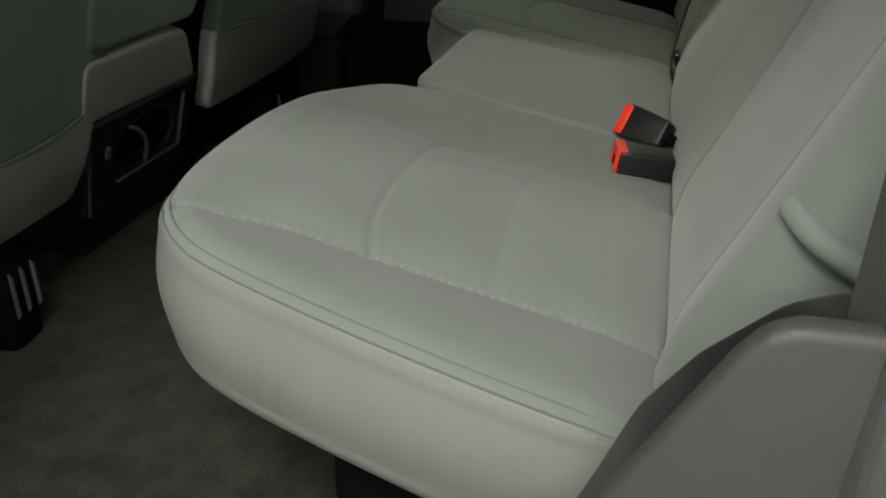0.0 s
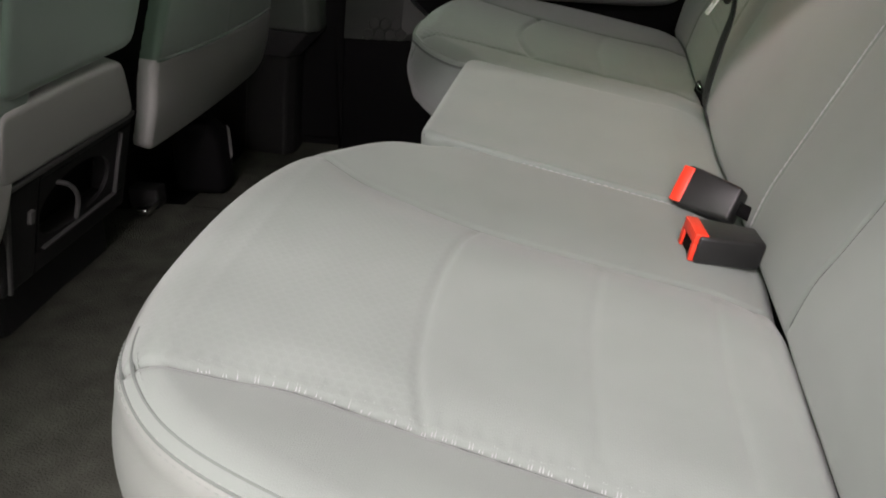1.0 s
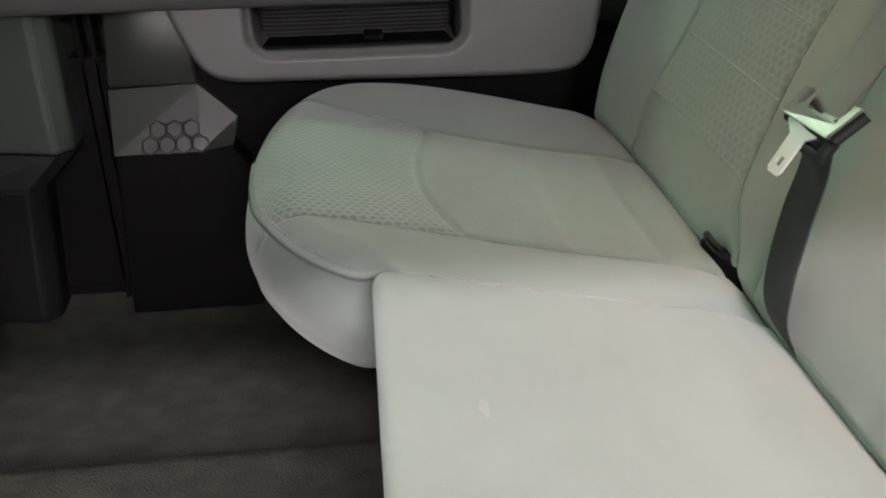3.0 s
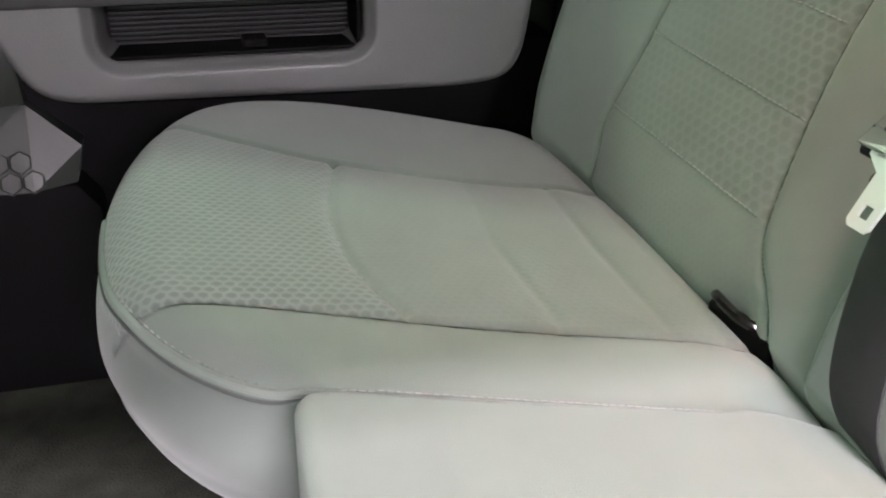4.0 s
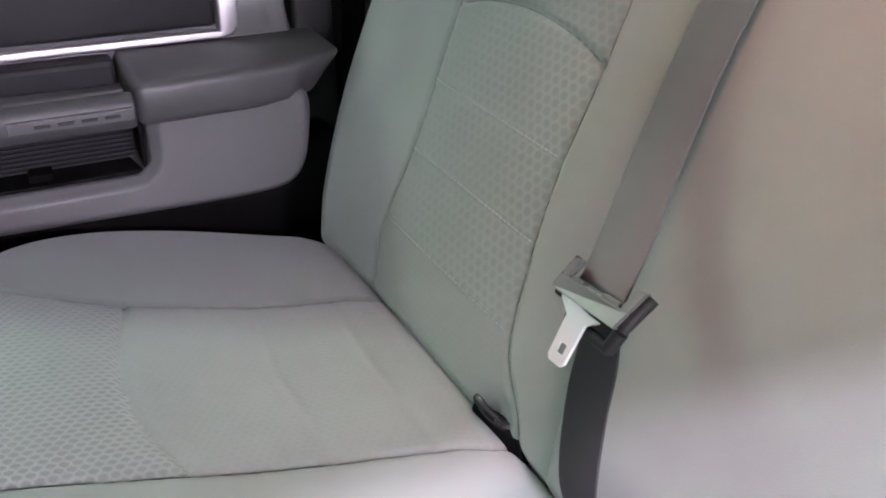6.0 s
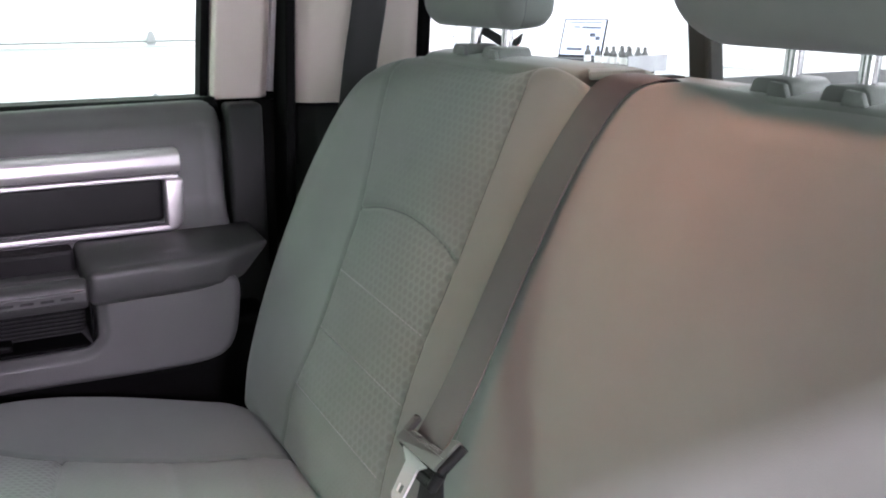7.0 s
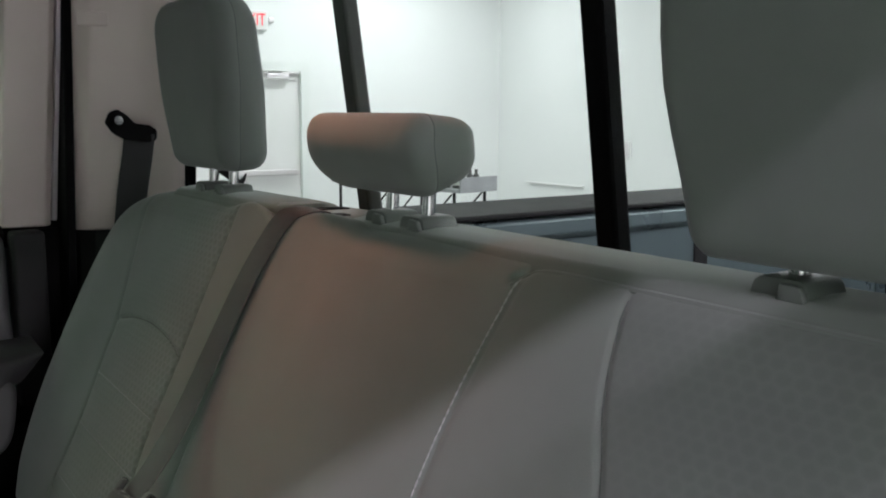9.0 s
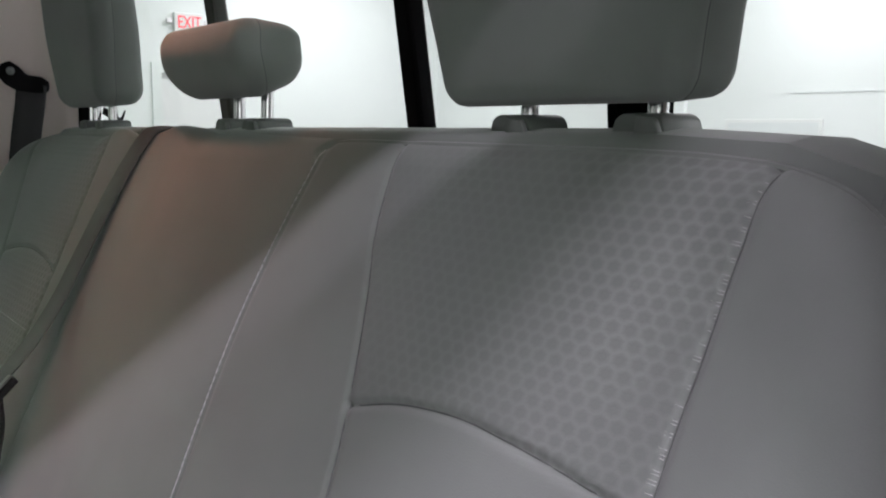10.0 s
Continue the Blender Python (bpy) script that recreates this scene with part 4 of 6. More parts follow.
part("window_sill", prism([(2.135, 1.530), (2.15, 1.5405), (2.20, 1.5405), (2.20, 1.50), (2.135, 1.50)], -0.62, 0.205, "x", 0.002), m_black, door)
part("door_skin", box((-0.62, 2.20, 0.85), (0.30, 2.24, 1.535), 0.01), m_paint, door)
part("front_frame", prism([(-0.64, 2.16), (-0.60, 2.16), (-0.60, 2.2), (-0.64, 2.2)], 1.535, ROOF - 0.04, "z", top=[(-0.62, 2.06), (-0.58, 2.06), (-0.58, 2.1), (-0.62, 2.1)]), m_black, door)
pane = part("pane", prism([(2.178, 1.535), (2.182, 1.535), (2.082, 2.02), (2.078, 2.02)], -0.60, 0.195, "x"), glass, door)
pane.visible_shadow = False

# sill trim with the honeycomb relief, ahead of the far seat
sill_trim = thing("sill_trim", (-0.38, 2.0, FLOOR), "black plastic sill trim with embossed honeycomb marks", "trim")
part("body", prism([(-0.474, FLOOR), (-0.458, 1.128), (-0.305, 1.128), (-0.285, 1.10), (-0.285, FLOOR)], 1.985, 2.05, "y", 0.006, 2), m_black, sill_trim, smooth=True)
part("upper_plate", prism([(-0.459, 1.206), (-0.448, 1.32), (-0.352, 1.32), (-0.345, 1.206)], 2.016, 2.05, "y", 0.004, 2), m_kick, sill_trim, "slate upper plate", smooth=True)
# sloped shoulder with a slanted end
bm = bmesh.new()
for q in ((-0.458, 2.012, 1.204), (-0.345, 2.012, 1.208), (-0.455, 1.970, 1.129), (-0.345, 1.972, 1.1285), (-0.296, 2.000, 1.165), (-0.305, 1.99, 1.129),
          (-0.458, 2.049, 1.204), (-0.345, 2.049, 1.208), (-0.296, 2.049, 1.165), (-0.458, 2.049, 1.1285), (-0.305, 2.049, 1.1285)):
    bm.verts.new(q)
bmesh.ops.convex_hull(bm, input=bm.verts[:])
part("shoulder", bm, m_kick, sill_trim, "sloped slate shoulder with a slanted end")
bm = bmesh.new()
for i in range(4):
    for j in range(2):
        if i + j < 4:
            cx, cz = -0.409 + 0.0215 * i + 0.0108 * j, 1.139 + 0.0185 * j
            ring = []
            for k in range(6):
                x, z = cx + 0.0112 * math.cos(math.radians(60 * k + 30)), cz + 0.0104 * math.sin(math.radians(60 * k + 30))
                ring.append((x, 1.9695 + (z - 1.129) * 0.47, z))
            for k in range(6):
                rod_into(bm, ring[k], ring[(k + 1) % 6], 0.0011, 6)
part("honeycomb_ribs", bm, m_kick, sill_trim, "raised honeycomb ribs")


# ---- rear bench seat ----
def cushion_z(x, y):
    return 1.243 - 0.16 * (np.maximum(x, -0.215) + 0.2) - 3.2 * np.maximum(x - 0.105, 0) ** 2


def crown(x, y, mid, half):
    return 0.006 * np.clip(1 - ((y - mid) / half) ** 2, -1, 1)


def sample(line, step=0.0015):
    return smooth_line([(*p, 0.0) for p in line], step)[:, :2]


wide = thing("rear_bench_seat", (0.05, 0.95, 1.09), "wide section of a grey cloth rear bench seat with double-stitched edges", "car seat", "rear seats")
narrow = thing("rear_bench_seat", (0.05, 1.68, 1.09), "narrow section of a grey cloth rear bench seat with honeycomb inserts", "car seat", "rear seats")

# near outer cushion
N_OUT = [(-0.25, 0.660), (-0.209, 0.669), (-0.148, 0.680), (-0.065, 0.670), (0.077, 0.653), (0.22, 0.642)]
N_IN = [(-0.255, 1.035), (-0.194, 0.994), (-0.133, 0.964), (-0.071, 0.940), (0.001, 0.928), (0.085, 0.921), (0.22, 0.912)]
N_X = [(-0.065, 0.670), (-0.078, 0.720), (-0.084, 0.800), (-0.080, 0.879), (-0.070, 0.938)]
near_out, near_in, near_x = sample(N_OUT), sample(N_IN), sample(N_X)


def near_zone(x, y, a):
    inside = (side_of(x, y, near_out[::8]) > 0) & (side_of(x, y, near_in[::8]) < 0) & (a < 0.03)
    z = np.where(inside, np.where(side_of(x, y, near_x[::6]) > 0, 1, 2), 0)
    z = np.where((z == 0) & (y > 0.80), 4, z)
    return np.where((a > 0.024) & ~inside & ~((y > 0.98) & (x > -0.16)), 3, z)


near_poly = [(0.168, 0.527), (0.168, 1.069), (-0.125, 1.124), (-0.182, 1.113), (-0.256, 1.032), (-0.280, 0.935), (-0.273, 0.732), (-0.241, 0.653), (-0.184, 0.600), (-0.093, 0.571), (0.02, 0.545)]


def near_roll(x, y):
    r = 0.026 + 0.014 * bump_step(-0.16 - x, 0.06) * bump_step(y - 0.66, 0.08) - 0.006 * bump_step(x - 0.10, 0.03)
    return r - (r - 0.005) * bump_step(y - 0.99, 0.05) * bump_step(x + 0.14, 0.04) * bump_step(0.13 - x, 0.03)


def near_edge(a, x, y):
    s = line_distance(x, y, near_out[::8]) * side_of(x, y, near_out[::8])
    pucker = 0.0005 * np.sin(x * 2 * math.pi / 0.0115 + 3 * np.sin(x * 37)) ** 3 * np.exp(-((s - 0.008) / 0.006) ** 2)
    return pucker * (y < 0.75)


def trough(d, depth, inner, outer):
    """A soft fall to a seam: d is positive on the insert's side."""
    return -depth * np.where(d > 0, np.exp(-(d / inner) ** 2), np.exp(-(d / outer) ** 2))


def near_top(x, y):
    d_out = line_distance(x, y, near_out[::8]) * side_of(x, y, near_out[::8])
    d_in = -line_distance(x, y, near_in[::8]) * side_of(x, y, near_in[::8])
    return cushion_z(x, y) + crown(x, y, 0.80, 0.26) + (trough(d_out, 0.0070, 0.022, 0.034) + trough(d_in, 0.0065, 0.030, 0.040)) * bump_step(x + 0.225, 0.06)


soft_lines = [([(0.03, 0.68), (0.022, 0.80), (0.03, 0.91)], 0.0007, 0.004), ([(0.115, 0.67), (0.11, 0.79), (0.115, 0.90)], 0.0007, 0.004)]
panel, on, rim = drape(near_poly, PLAN, near_top, near_roll, 0.080, 0.0025, 0.008, tuck=0.026, bulge=0.006,
                  seams=[(near_out[::6], 0.0032, 0.0028), (near_in[::6], 0.0026, 0.0032), (near_x[::6], 0.0018, 0.0030), *soft_lines], zones=near_zone, puff=0.002, edge=near_edge)
for z in (0, 4):
    cover("cushion_bolster", panel(z), m_cloth, wide)
cover("cushion_front_insert", panel(1), m_hex_soft, wide)
cover("cushion_rear_insert", panel(2), m_cloth, wide)
cover("cushion_side", panel(3), m_vinyl, wide, "smooth light grey side panel")
# dark tubes sunk in the seams draw the shade of the fold
for q in (near_out[near_out[:, 0] > -0.235], near_in[near_in[:, 0] > -0.235]):
    pl, nr = on(q[::4])
    part("seam", tube((pl - nr * 0.0001)[::2], 0.0006, 5, 0.012), m_fold_shade, wide, smooth=True)
ticks("gathering", on, near_out[(near_out[:, 0] > -0.20) & (near_out[:, 0] < 0.19)], 1, wide, 5)
edge_line = sample([(0.18, 0.525), (0.02, 0.545), (-0.093, 0.571), (-0.184, 0.600), (-0.241, 0.653), (-0.262, 0.71)], 0.003)
for k, turn in enumerate((0.62, 0.95)):
    pl, nr = rim(edge_line, turn)
    part("piping", tube(pl[::4], 0.0012, 6, 0.01), m_piping, wide, smooth=True)
    pl, nr = rim(edge_line, turn + (-0.14 if k == 0 else 0.14))
    stitches("topstitch", pl, nr, wide, 0.004, 0.002, 0.0006, 0.0002, m_cloth)
pl, nr = on(sample([(-0.10, 1.112), (-0.02, 1.098), (0.05, 1.086), (0.12, 1.074)], 0.002))
stitches("topstitch", pl, nr, wide)

# centre cushion
panel, on, rim = drape([(0.170, 1.068), (0.170, 1.391), (-0.146, 1.4265), (-0.152, 1.119)], PLAN, lambda x, y: cushion_z(x, y) + 0.005 - 0.0012 * bump_step(y - 1.33, 0.09) + 0.001 * bump_step(-0.02 - x, 0.12) * bump_step(y - 1.25, 0.15) + 0.002 * np.exp(-((x - 0.105) / 0.012) ** 2) + 0.05 * np.maximum(x - 0.105, 0) ,
                  lambda x, y: 0.003 + 0.005 * bump_step(-0.12 - x, 0.025) + 0.008 * bump_step(x - 0.12, 0.03), 0.13, 0.003, 0.0034, tuck=0.015, seams=[([(0.105, 1.07), (0.105, 1.40)], 0.0006, 0.006)])
cover("centre_cushion", panel(0), m_cloth, wide)
turns = np.linspace(0, 2 * math.pi, 25)[:-1]
pl, nr = on(np.array([[-0.087, 1.257]] + [[-0.087 + 0.0035 * (1 + 0.25 * math.sin(3 * a)) * math.sin(a), 1.257 + 0.008 * (1 + 0.2 * math.cos(2 * a)) * math.cos(a)] for a in turns]))
link_mesh("worn_spot", pl + nr * 0.0004, [(0, 1 + i, 1 + (i + 1) % 24) for i in range(24)], m_vinyl, wide, "small pale worn spot")

# far outer cushion
F_OUT = [(-0.25, 1.830), (-0.196, 1.807), (-0.135, 1.772), (-0.073, 1.742), (0.047, 1.716), (0.147, 1.717), (0.22, 1.717)]
F_IN = [(-0.26, 1.520), (-0.218, 1.512), (-0.172, 1.512), (-0.095, 1.500), (-0.007, 1.486), (0.162, 1.472), (0.22, 1.468)]
F_X = [(-0.073, 1.742), (-0.090, 1.660), (-0.092, 1.586), (-0.081, 1.536), (-0.068, 1.502)]
far_out, far_in, far_x = sample(F_OUT), sample(F_IN), sample(F_X)


def far_zone(x, y, a):
    inside = (side_of(x, y, far_out[::8]) < 0) & (side_of(x, y, far_in[::8]) > 0) & (a < 0.045)
    z = np.where(inside, np.where(side_of(x, y, far_x[::-6]) > 0, 1, 2), 0)
    z = np.where((z == 0) & (y < 1.62), 4, z)
    return np.where((a > 0.024) & ~inside & ~((y < 1.45) & (x > -0.12)), 3, z)


far_poly = [(0.165, 1.389), (0.165, 1.888), (0.12, 1.904), (0.03, 1.940), (-0.08, 1.948), (-0.155, 1.920), (-0.213, 1.850), (-0.246, 1.757), (-0.258, 1.640), (-0.249, 1.550), (-0.224, 1.492), (-0.18, 1.444), (-0.13, 1.424)]


def far_roll(x, y):
    r = 0.026 + 0.014 * bump_step(-0.16 - x, 0.06) * bump_step(y - 1.52, 0.08) - 0.006 * bump_step(x - 0.10, 0.03)
    return r - (r - 0.003) * bump_step(1.48 - y, 0.05) * bump_step(x + 0.155, 0.03)


def far_top(x, y):
    d = np.maximum(line_distance(x, y, far_out[::8]) * side_of(x, y, far_out[::8]), 0)
    return cushion_z(x, y) + crown(x, y, 1.66, 0.26) - 0.02 * d - 0.003 * bump_step(1.455 - y, 0.04) * bump_step(x + 0.15, 0.05)


panel, on, rim = drape(far_poly, PLAN, far_top, far_roll, 0.060, 0.0025, 0.008, tuck=0.026, bulge=0.006,
                  seams=[(far_out[::6], 0.0030, 0.0030), (far_in[::6], 0.0028, 0.0028), (far_x[::6], 0.0040, 0.0032), ([(0.03, 1.48), (0.02, 1.6), (0.03, 1.71)], 0.0007, 0.004), ([(0.105, 1.475), (0.10, 1.6), (0.105, 1.715)], 0.0007, 0.004)], zones=far_zone, puff=0.003)
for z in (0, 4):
    cover("cushion_bolster", panel(z), m_cloth if z else m_cloth_shade, narrow)
cover("cushion_front_insert", panel(1), m_hex_seat, narrow, "honeycomb embossed front insert")
cover("cushion_rear_insert", panel(2), m_hex_soft, narrow)
cover("cushion_side", panel(3), m_cloth_shade, narrow)
for q in (far_out[far_out[:, 0] > -0.225], far_in[far_in[:, 0] > -0.212]):
    pl, nr = on(q[::4])
    part("seam", tube((pl + nr * 0.0001)[::2], 0.0006, 5, 0.012), m_fold_shade, narrow, smooth=True)
edge_line = sample([(-0.255, 1.66), (-0.258, 1.62), (-0.249, 1.550), (-0.224, 1.492), (-0.18, 1.444), (-0.13, 1.424), (-0.07, 1.416), (0.0, 1.408)], 0.003)
pl, nr = rim(edge_line, 1.05)
part("piping", tube(pl[::4], 0.0032, 8, 0.01), m_welt, narrow, "pale twisted edge piping", smooth=True)
pl, nr = rim(edge_line, 1.25)
part("piping_seam", tube(pl[::4], 0.0013, 6, 0.01), m_fold_shade, narrow, smooth=True)
pl, nr = rim(edge_line, 0.88)
stitches("topstitch", pl, nr, narrow, 0.0045, 0.0018, 0.0008, 0.0001, m_thread)
pl, nr = on(sample([(-0.12, 1.4285), (-0.04, 1.419), (0.05, 1.408), (0.15, 1.396)], 0.002))
stitches("topstitch", pl, nr, narrow, 0.0038, 0.0012, 0.0006, 0.0001, m_thread)
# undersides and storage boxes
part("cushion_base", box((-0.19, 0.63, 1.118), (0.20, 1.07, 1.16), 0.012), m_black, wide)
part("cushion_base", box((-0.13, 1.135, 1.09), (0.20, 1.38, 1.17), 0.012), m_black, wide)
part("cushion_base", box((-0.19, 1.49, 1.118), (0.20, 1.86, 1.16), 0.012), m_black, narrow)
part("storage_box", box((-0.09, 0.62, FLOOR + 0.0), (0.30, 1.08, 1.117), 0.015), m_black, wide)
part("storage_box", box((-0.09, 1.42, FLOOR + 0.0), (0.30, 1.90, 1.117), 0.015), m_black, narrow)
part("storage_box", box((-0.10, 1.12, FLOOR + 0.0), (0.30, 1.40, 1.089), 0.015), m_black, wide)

# backrests: plan is (across, up the back), height is towards the front
UP, OUT, FOOT = Vector((0.447, 0, 0.894)), Vector((-0.894, 0, 0.447)), Vector((0.149, 0, 1.19))
BACK = Matrix(((0, UP.x, OUT.x, FOOT.x), (1, 0, 0, 0), (0, UP.z, OUT.z, FOOT.z), (0, 0, 0, 1)))
B_OUT = [(0.635, -0.04), (0.620, 0.10), (0.622, 0.20), (0.628, 0.29), (0.625, 0.371), (0.623, 0.43), (0.618, 0.50)]
B_IN = [(0.868, -0.04), (0.860, 0.10), (0.865, 0.20), (0.880, 0.275), (0.905, 0.350), (0.923, 0.392), (0.933, 0.435), (0.938, 0.485), (0.94, 0.50)]
B_ARC = [(0.628, 0.277), (0.682, 0.285), (0.726, 0.290), (0.777, 0.293), (0.831, 0.288), (0.880, 0.275)]
B_ST = [(1.028, -0.04), (1.045, 0.10), (1.056, 0.20), (1.061, 0.285), (1.057, 0.353), (1.050, 0.400), (1.041, 0.445), (1.036, 0.476)]
B_TOP = [(1.048, 0.462), (1.038, 0.476), (1.022, 0.4815), (0.985, 0.4825), (0.935, 0.4815), (0.80, 0.480), (0.66, 0.478), (0.60, 0.470), (0.555, 0.448), (0.52, 0.396)]
b_out, b_in, b_arc, b_st, b_top = (sample(q) for q in (B_OUT, B_IN, B_ARC, B_ST, B_TOP))


def wide_zone(u, v, a):
    inside = (side_of(u, v, b_out[::8]) < 0) & (side_of(u, v, b_in[::8]) > 0) & (v < 0.487)
    upper = side_of(u, v, b_arc[::6]) > 0
    return np.where(inside, np.where(upper, 1, 2), np.where(u > 0.76, 3, 0))


panel, on, rim = drape([(0.565, -0.11), (1.396, -0.11), (1.437, 0.10), (1.441, 0.44), (1.439, 0.456), (1.424, 0.475), (1.36, 0.492), (1.30, 0.496), (0.655, 0.496), (0.588, 0.482), (0.538, 0.436), (0.508, 0.36), (0.498, 0.27), (0.521, 0.10)], BACK,
                  lambda u, v: 0.010 * np.exp(-((u - 0.57) / 0.05) ** 2) - (0.010 + 0.005 * bump_step(1.10 - u, 0.25)) * bump_step(0.06 - v, 0.09) - 0.035 * bump_step(0.010 - v, 0.035) + 0.006 * np.exp(-((u - 1.25) / 0.12) ** 2),
                  lambda u, v: 0.045 - 0.040 * bump_step(u - 1.26, 0.10), 0.055, 0.0025, 0.008, tuck=0.02,
                  seams=[(b_out[::6], 0.0024, 0.0026), (b_in[::6], 0.0018, 0.0026), (b_arc[::6], 0.0036, 0.0028), (b_st[::6], 0.0012, 0.003), (b_top[::6], 0.0060, 0.0036)], zones=wide_zone, puff=0.0012)
cover("backrest_bolster", panel(0), m_cloth, wide)
cover("backrest_upper_insert", panel(1), m_hex_back, wide, "honeycomb embossed upper insert")
cover("backrest_lower_insert", panel(2), m_cloth, wide)
cover("backrest_centre", panel(3), m_cloth, wide)
for q in (b_out[(b_out[:, 1] > 0.0) & (b_out[:, 1] < 0.48)], b_in[(b_in[:, 1] > 0.0) & (b_in[:, 1] < 0.48)], b_arc, b_top):
    pl, nr = on(q[::4])
    part("seam", tube((pl - nr * 0.0001)[::2], 0.0006, 5, 0.012), m_fold_shade, wide, smooth=True)
pl, nr = on(b_top[::4] - np.array([0.0, 0.0052]))
part("welt", tube((pl - nr * 0.0012)[::2], 0.0030, 8, 0.012), m_cloth, wide, smooth=True)
ticks("gathering", on, b_out[(b_out[:, 1] > 0.28) & (b_out[:, 1] < 0.47)], -1, wide, 8, (0.002, 0.006))
pl, nr = on(b_st[(b_st[:, 1] > 0.0) & (b_st[:, 1] < 0.47)] + np.array([0.004, 0.0]))
stitches("topstitch", pl, nr, wide, 0.0056, 0.0016, 0.0010, 0.0004)

G_OUT = [(1.730, -0.04), (1.743, 0.03), (1.758, 0.06), (1.759, 0.144), (1.776, 0.24), (1.785, 0.286), (1.833, 0.40), (1.855, 0.485)]
G_IN = [(1.445, -0.02), (1.478, 0.03), (1.510, 0.064), (1.532, 0.136), (1.543, 0.20), (1.546, 0.28), (1.554, 0.38), (1.562, 0.485)]
G_ARC = [(1.546, 0.281), (1.595, 0.294), (1.666, 0.302), (1.734, 0.298), (1.785, 0.286)]
g_out, g_in, g_arc = (sample(q) for q in (G_OUT, G_IN, G_ARC))
G_LINES = [[(1.760, 0.071), (1.516, 0.068)], [(1.760, 0.142), (1.533, 0.137)], [(1.768, 0.210), (1.544, 0.203)]]


def narrow_zone(u, v, a):
    inside = (side_of(u, v, g_out[::8]) > 0) & (side_of(u, v, g_in[::8]) < 0) & (v < 0.487)
    upper = side_of(u, v, g_arc[::6]) > 0
    return np.where(inside, np.where(upper, 1, np.where(v < 0.07, 2, np.where(v < 0.14, 4, np.where(v < 0.206, 5, 6)))), np.where(u < 1.65, 7, 0))


panel, on, rim = drape([(1.399, -0.11), (1.875, -0.11), (1.945, 0.10), (1.989, 0.20), (1.999, 0.30), (1.976, 0.394), (1.929, 0.456), (1.847, 0.492), (1.60, 0.496), (1.54, 0.492), (1.468, 0.475), (1.4455, 0.456)], BACK,
                  lambda u, v: 0.014 * np.exp(-((u - 1.90) / 0.06) ** 2) - 0.004 * bump_step(1.50 - u, 0.06) - 0.009 * bump_step(0.06 - v, 0.09) - 0.035 * bump_step(0.010 - v, 0.035) - 0.012 * np.exp(-((u - 1.494) / 0.018) ** 2) * bump_step(0.035 - v, 0.03),
                  lambda u, v: 0.045 - 0.040 * bump_step(1.62 - u, 0.10), 0.055, 0.0025, 0.008, tuck=0.02,
                  seams=[(g_out[::6], 0.0032, 0.0028), (g_in[::6], 0.0026, 0.0028), (g_arc[::6], 0.0030, 0.0028), *[(q, -0.0004, 0.0040) for q in G_LINES]], zones=narrow_zone, puff=0.002)
for z in (0, 7):
    cover("backrest_bolster", panel(z), m_cloth, narrow)
cover("backrest_upper_insert", panel(1), m_hex_far, narrow, "honeycomb embossed upper insert")
for z in (2, 4, 5, 6):
    cover("backrest_panel", panel(z), m_hex_soft if z == 2 else m_hex_far, narrow)
for q in (g_out[g_out[:, 1] < 0.47], g_in[g_in[:, 1] < 0.47], g_arc):
    pl, nr = on(q[::4])
    part("seam", tube((pl - nr * 0.0001)[::2], 0.0006, 5, 0.012), m_fold_shade, narrow, smooth=True)
for q in G_LINES:
    pl, nr = on(np.array([np.array(q[0]) + (np.array(q[1]) - np.array(q[0])) * t for t in np.linspace(0, 1, 90)]) + np.array([0, 0.003]))
    stitches("topstitch", pl, nr, narrow, 0.0045, 0.002, 0.0008)
part("side_pleat", tube([(0.212, 0.553, 1.335), (0.220, 0.528, 1.331), (0.234, 0.5175, 1.324), (0.262, 0.5135, 1.309)], 0.0068, 14), m_cloth, wide, "rolled pleat on the backrest side", smooth=True)
RIDGE = [(0.366, 1.606), (0.374, 1.619), (0.40, 1.6225), (0.44, 1.6215), (0.468, 1.614), (0.479, 1.571), (0.366, 1.571)]
low = lambda d: [(x, z - d * (z > 1.58)) for x, z in RIDGE]
for who, y0, y1 in ((wide, 0.70, 1.335), (narrow, 1.50, 1.81)):
    part("backrest_top", prism(RIDGE, y0, y1, "y", 0.012, 3), m_cloth, who, smooth=True)
part("backrest_top_end", prism(low(0.020), 0.572, 0.625, "y", 0.0, top=low(0.004)), m_cloth, wide, smooth=True)
part("backrest_top_end", prism(low(0.004), 0.625, 0.708, "y", 0.0, top=RIDGE), m_cloth, wide, smooth=True)
for who, y0, y1 in ((wide, 0.56, 1.42), (narrow, 1.44, 1.92)):
    part("backrest_shell", prism([(0.24, 1.12), (0.43, 1.57), (0.47, 1.57), (0.47, 1.12)], y0, y1, "y", 0.01), m_black, who)


